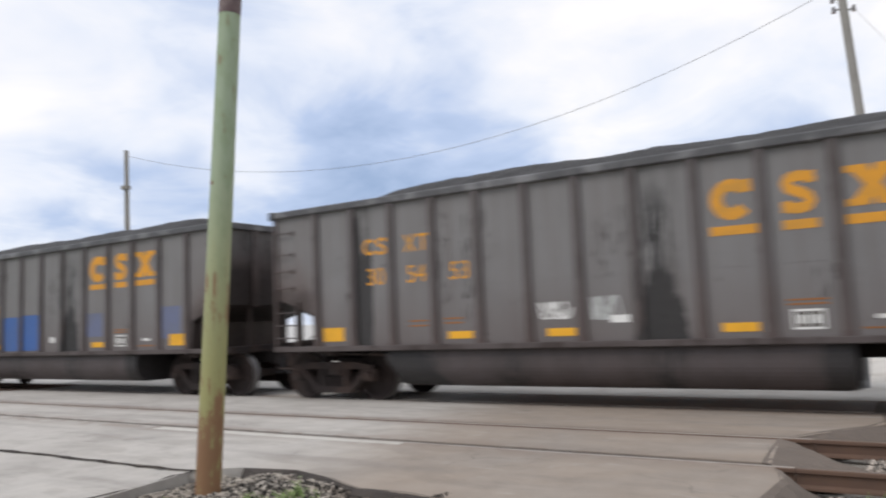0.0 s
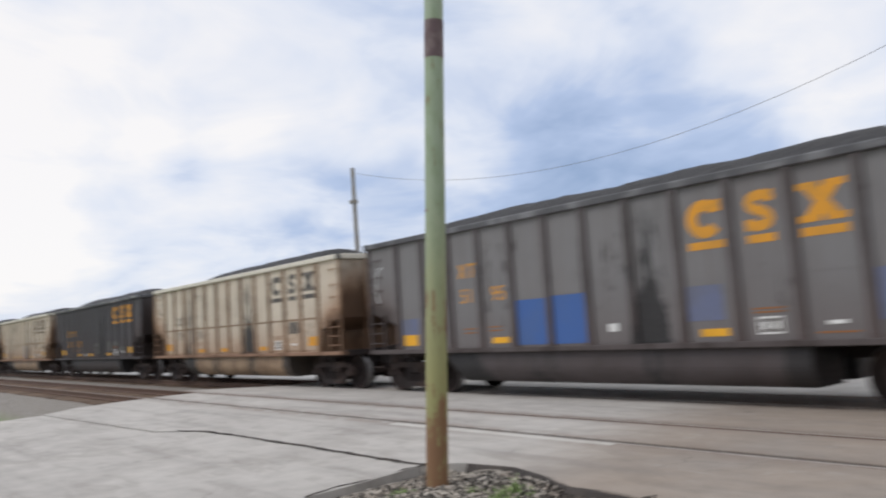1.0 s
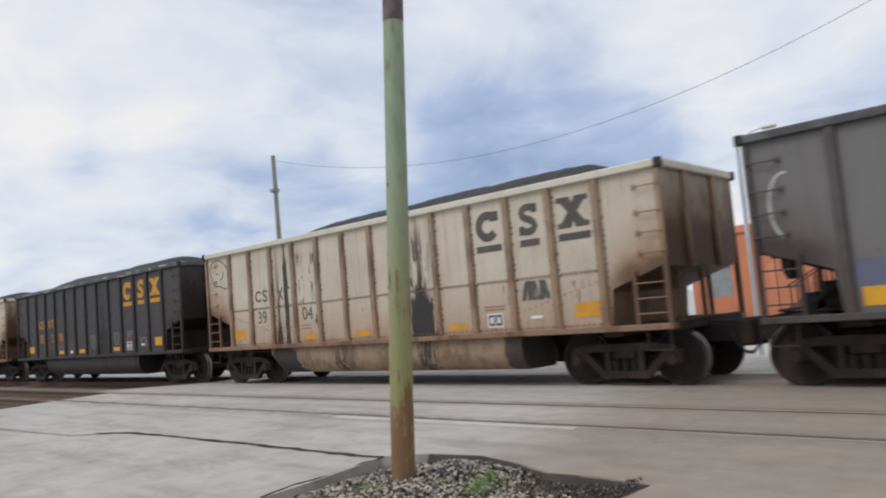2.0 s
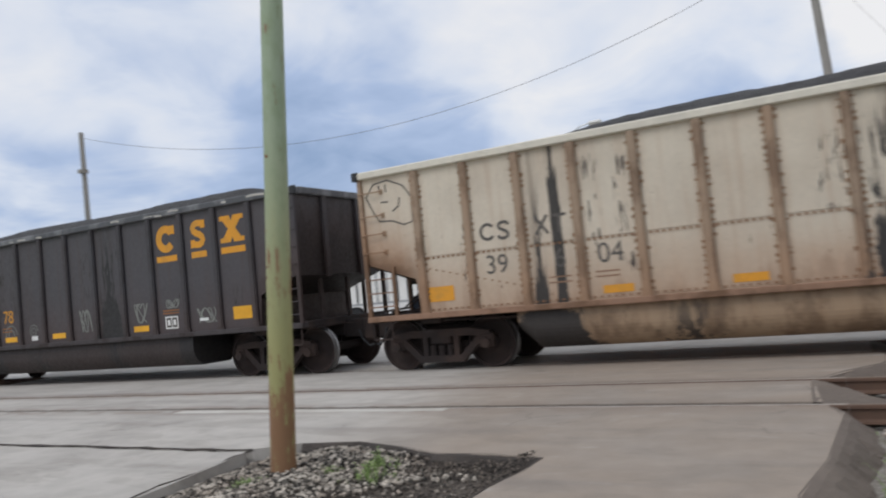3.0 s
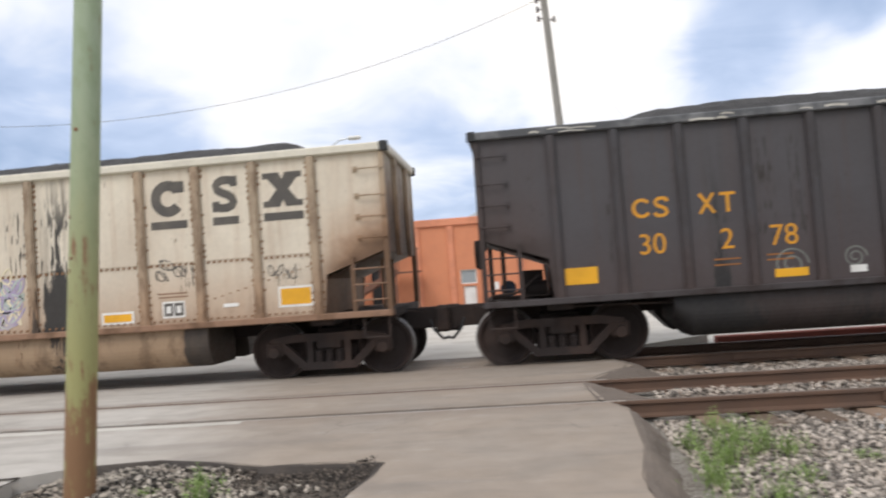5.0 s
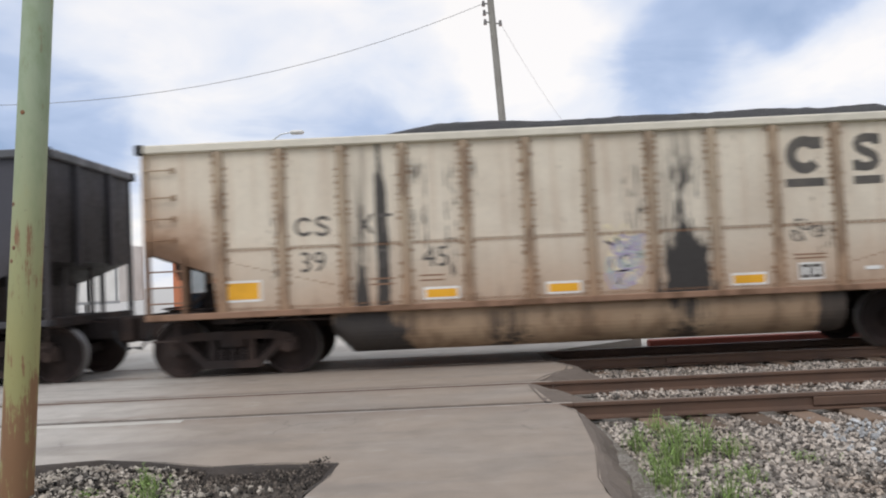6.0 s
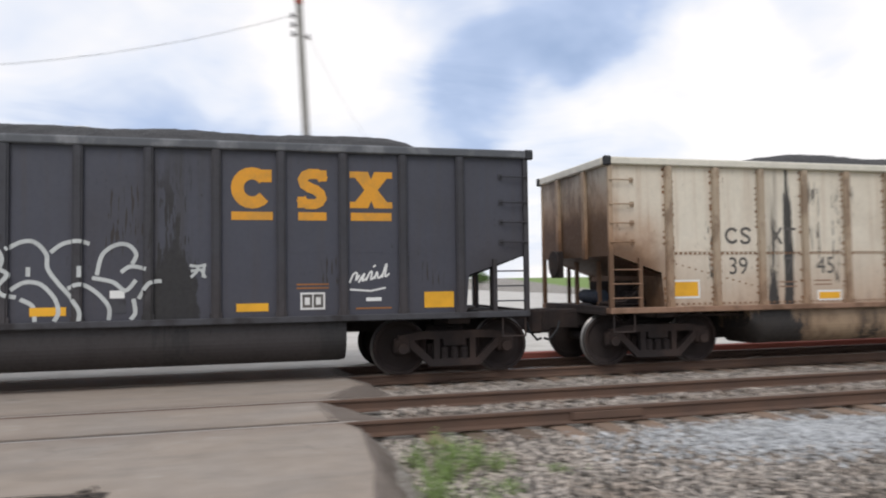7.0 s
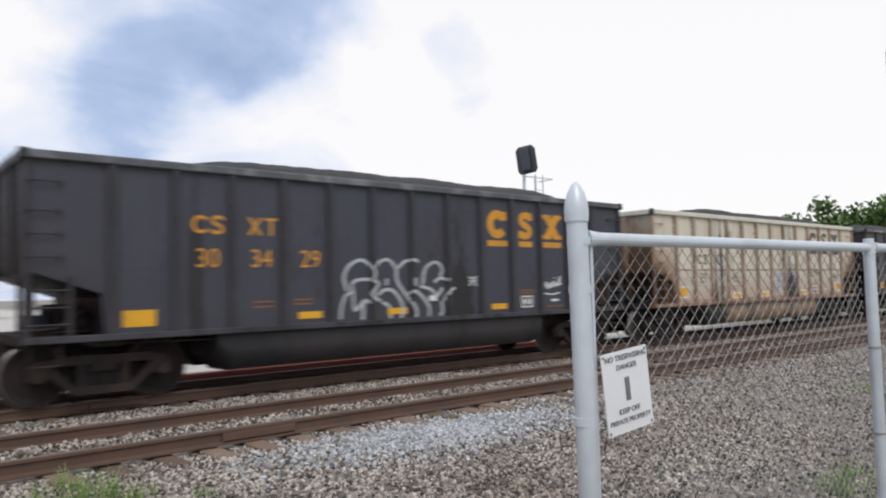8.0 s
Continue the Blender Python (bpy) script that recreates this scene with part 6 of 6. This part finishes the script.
            last_letter = [[(6.21, 1.64), (6.29, 1.95), (6.49, 2.10), (6.68, 2.10), (6.80, 1.96), (6.74, 1.81)], [(6.57, 1.68), (6.72, 1.77), (6.96, 1.73)], [(6.14, 1.60), (6.45, 1.53), (6.64, 1.40), (6.80, 1.56)], [(6.84, 1.27), (7.00, 1.50), (7.19, 1.54)], [(6.76, 1.27), (6.79, 1.06), (6.72, 0.95)]]
            for n, line in enumerate(first_letter + middle_letters + last_letter):
                path = flowing([(r(7.19 - (7.19 - k) * 0.94), z) for k, z in line], 14)
                bm = stroke(bmesh.new(), path, 0.062, f0 - 0.0003 * n, f1)
                run = []
                for u, z in path + [(-9.0, 0.0)]:
                    if abs((u - e) / p - round((u - e) / p)) * p < 0.07:
                        run.append((u, z))
                    elif run:
                        if len(run) > 1:
                            stroke(bm, run, 0.062, -1.621 - 0.0003 * n, -1.601)
                        run = []
                part("graffiti_stroke", bm, GRAFFITI, car, "white spray-paint stroke")
            for j, line in enumerate(([(-0.12, 0.09), (0.0, 0.07), (0.13, 0.1)], [(0.02, 0.09), (-0.02, -0.02), (-0.1, -0.1)], [(-0.1, 0.0), (0.05, 0.02), (0.12, -0.11)], [(0.1, 0.09), (0.08, -0.1)])):
                part("scribble", stroke(bmesh.new(), [(r(7.72) + a, 1.69 + b) for a, b in line], 0.045, f0 - 0.0003 * j, f1), GRAFFITI, car, "small white sprayed mark")
            part("paint_smear", boxes((r(6.45), r(6.66), f0 - 0.003, f1, 1.28, 1.4)), WHITE, car, "white sticker")
            part("paint_smear", boxes((r(6.45), r(6.68), f0 - 0.003, f1, 1.05, 1.26)), sill_mat, car, "brown patch")
            letters = ([(0.0, 0.02), (0.06, 0.16), (0.12, 0.18), (0.10, 0.06), (0.16, 0.15)], [(0.14, 0.02), (0.2, 0.12), (0.24, 0.17), (0.2, 0.05), (0.28, 0.1)], [(0.26, 0.05), (0.32, 0.18), (0.36, 0.2), (0.34, 0.07), (0.41, 0.13)],
                       [(0.40, 0.08), (0.44, 0.2), (0.46, 0.09), (0.53, 0.16)], [(0.52, 0.1), (0.57, 0.28), (0.6, 0.32), (0.57, 0.12), (0.64, 0.17)], [(0.38, 0.28), (0.42, 0.31)])
            for j, line in enumerate(letters):
                part("scribble", stroke(bmesh.new(), flowing([(r(10.1) + 1.05 * a, 1.45 + b) for a, b in line], 4), 0.03, f0 - 0.0003 * j, f1), WHITE, car, "white scribbled tag")
            part("scribble", stroke(bmesh.new(), [(r(10.1), 1.36), (r(10.45), 1.33), (r(10.7), 1.38)], 0.03, f0, f1), WHITE, car, "white scribbled tag")
        if what == "blue":
            for k in (4.0, 5.0):
                part("paint_patch", boxes((r(k) + 0.08, r(k + 1) - 0.08, f0 + 0.001, f1, 0.98, 1.93 + 0.03 * k - 0.12)), BLUE_PATCH, car, "bright blue painted patch")
            for k, z0, z1 in ((8, 1.3, 1.9), (11, 1.2, 1.95), (0, 1.3, 1.7)):
                part("paint_patch", boxes((r(k) + 0.1, r(k + 1) - 0.25, f0 + 0.001, f1, z0, z1)), FADED_BLUE, car, "faded blue painted patch")
            part("paint_smear", boxes((r(6.42), r(6.62), f0, f1, 1.18, 1.33)), WHITE, car, "small white patch")
            part("scribble", stroke(bmesh.new(), [(0.55 + 0.25 * math.cos(a), 2.6 + 0.5 * math.sin(a)) for a in [radians(80 + 14 * j) for j in range(14)]], 0.04, f0, f1), GRAFFITI, car, "pale chalk arc")
        if what == "purple":
            for j in range(16):
                part("scribble", stroke(bmesh.new(), loop_path(r(6.1) + 0.06 * (j % 5), 1.02 + 0.26 * (j // 5) + 0.02 * (j % 5), 0.55, 0.30, 20 + j), 0.035, f0 - 0.0002 * j, f1), (LILAC, TEAL, LILAC, CREAM)[j % 4], car, "faded lilac graffiti")
            for j, (k, w, z) in enumerate(((9.15, 0.3, 1.66), (9.45, 0.3, 1.72), (11.1, 0.35, 1.62), (11.4, 0.3, 1.55), (9.2, 0.4, 1.84))):
                part("scribble", stroke(bmesh.new(), loop_path(r(k), z, w, 0.2, 90 + j, 1.3), 0.018, f0, f1), CHARCOAL, car, "thin dark scribbled tag")
        if what == "face":
            part("scribble", stroke(bmesh.new(), [(0.15, 3.22), (0.34, 3.46), (0.66, 3.50), (0.98, 3.36), (1.16, 3.12), (1.15, 2.66), (0.95, 2.62), (0.7, 2.72), (0.42, 2.74), (0.3, 2.92), (0.17, 3.2)], 0.03, f0, f1), CHARCOAL, car, "loose dark spray-paint loop")
            for line in ([(0.46, 3.42), (0.47, 3.28)], [(0.6, 3.42), (0.61, 3.28)], [(0.48, 3.1), (0.64, 3.09)], [(0.72, 2.9), (0.86, 2.98), (0.9, 3.14)]):
                part("scribble", stroke(bmesh.new(), line, 0.03, f0, f1), CHARCOAL, car, "short dark spray-paint stroke")
            for j in range(4):
                part("scribble", stroke(bmesh.new(), loop_path(r(10.15) + 0.14 * j, 1.5, 0.34, 0.4, 70 + j, 0.8), 0.045, f0, f1), CHARCOAL, car, "dark scribbled tag")
        if what == "pale":
            for k, wide, z in ((3.55, 0.27, 1.22), (4.5, 0.18, 1.27)):
                coil = [(r(k) + wide * (1 - 0.8 * j / 34) * math.cos(j * 0.34), z + wide * (1 - 0.8 * j / 34) * math.sin(j * 0.34)) for j in range(35)]
                part("scribble", stroke(bmesh.new(), coil, 0.026, f0, f1), CHALK, car, "pale chalk spiral")
            part("paint_smear", boxes((r(4.42), r(4.66), f0 - 0.002, f1, 1.03, 1.14)), WHITE, car, "small white patch")
            for k, w, h, z in ((6.25, 0.5, 0.6, 1.1), (8.2, 0.55, 0.5, 1.2), (9.25, 0.5, 0.2, 1.5), (10.15, 0.7, 0.35, 1.1)):
                for j in range(2):
                    part("scribble", stroke(bmesh.new(), loop_path(r(k) + 0.06 * j, z, w, h, int(k * 7) + j, 1.2), 0.024, f0, f1), CHALK, car, "faint grey-green chalk tag")
        if what == "white":
            for j in range(3):
                part("scribble", stroke(bmesh.new(), loop_path(r(5.1) + 0.15 * j, 1.3, 0.36, 0.3, 30 + j, 1.0), 0.028, f0, f1), WHITE, car, "white scribbled tag")
            for j in range(3):
                part("scribble", stroke(bmesh.new(), loop_path(r(6.1) + 0.14 * j, 1.25, 0.3, 0.42, 36 + j, 1.0), 0.024, f0, f1), GRAFFITI, car, "grey scribbled tag")
            part("paint_smear", boxes((r(6.5), r(6.82), f0, f1, 1.22, 1.34)), WHITE, car, "small white patch")
    return car


TANK_BLUE = material("dull_blue_tank", (0.020, 0.031, 0.052), 0.7, vary=0.4, tint=(0.03, 0.03, 0.035), bump=0)
RUST_MARK = material("faded_orange_stencil", (0.30, 0.12, 0.035), 0.75, vary=0.4, tint=(0.14, 0.08, 0.05), bump=0)
RIVET = material("rusty_rivet", (0.24, 0.13, 0.07), 0.85, vary=0.5, bump=0)
LILAC = material("lilac_spray_paint", (0.36, 0.31, 0.44), 0.8, vary=0.4, tint=(0.52, 0.46, 0.42), bump=0)
TEAL = material("teal_spray_paint", (0.40, 0.47, 0.44), 0.8, vary=0.4, tint=(0.52, 0.46, 0.40), bump=0)
CREAM = material("cream_spray_paint", (0.70, 0.62, 0.44), 0.8, vary=0.4, tint=(0.55, 0.5, 0.4), bump=0)
CHALK = material("chalk_tag", (0.21, 0.22, 0.20), 0.9, vary=0.5, tint=(0.08, 0.08, 0.08), bump=0)

# where the leading car's rear end is, in metres along the track
S_ROWS= [(0, -11.292), (0.5, -5.675), (1, 0.298), (1.2, 2.703), (2.3, 15.285), (2.5, 17.569), (3, 23.387), (3.5, 28.936), (4, 34.788), (4.2, 37.067), (5.3, 49.298), (5.5, 51.597), (6, 57.443), (6.5, 63.023), (7, 68.870), (7.2, 71.210), (7.5, 74.786), (7.7, 77.280), (8, 81.146)]
# slack of each coupling, in metres
SLACK = (-0.07, -0.09, 0.056, 0.027, 0.09, 0.078, 0.08, 0.08, 0.08)
SETTLED = -0.02

TRAIN = [build_car(*row) for row in (
    (0, "grey", 1, ("30", "54", "53"), 0.932, ("white",)),
    (1, "grey", 1, ("3", "51", "95"), 1.0, ("blue",)),
    (2, "beige", 2, ("39", "6", "04"), 1.0, ("face",)),
    (3, "dark", 2, ("30", "2", "78"), 1.0, ("pale",)),
    (4, "beige", 2, ("39", "7", "45"), 1.0, ("purple",)),
    (5, "blueblack", 1, ("30", "34", "29"), 1.0, ("graffiti",)),
    (6, "dark", 2, ("", "", ""), 1.0, ()),
    (7, "beige", 2, ("", "", ""), 1.0, ()),
    (8, "dark", 1, ("", "", ""), 1.0, ()))]


def motions():
    """The train rolls past from left to right; its wheels turn with it."""
    for index, car in enumerate(TRAIN):
        walk(car, [(t, pose(s - GRADE * index + SLACK[index], TRACK, SETTLED)) for t, s in S_ROWS])
    ts, ss = zip(*S_ROWS)
    for axle, x in ROLLING:
        rows = []
        for f in range(241):
            turn = math.degrees((np.interp(f / 30, ts, ss) - ss[0]) / RADIUS)
            rows.append((f / 30, pose(x, 0, RADIUS, 0, turn, 0)))
        walk(axle, rows)


motions()
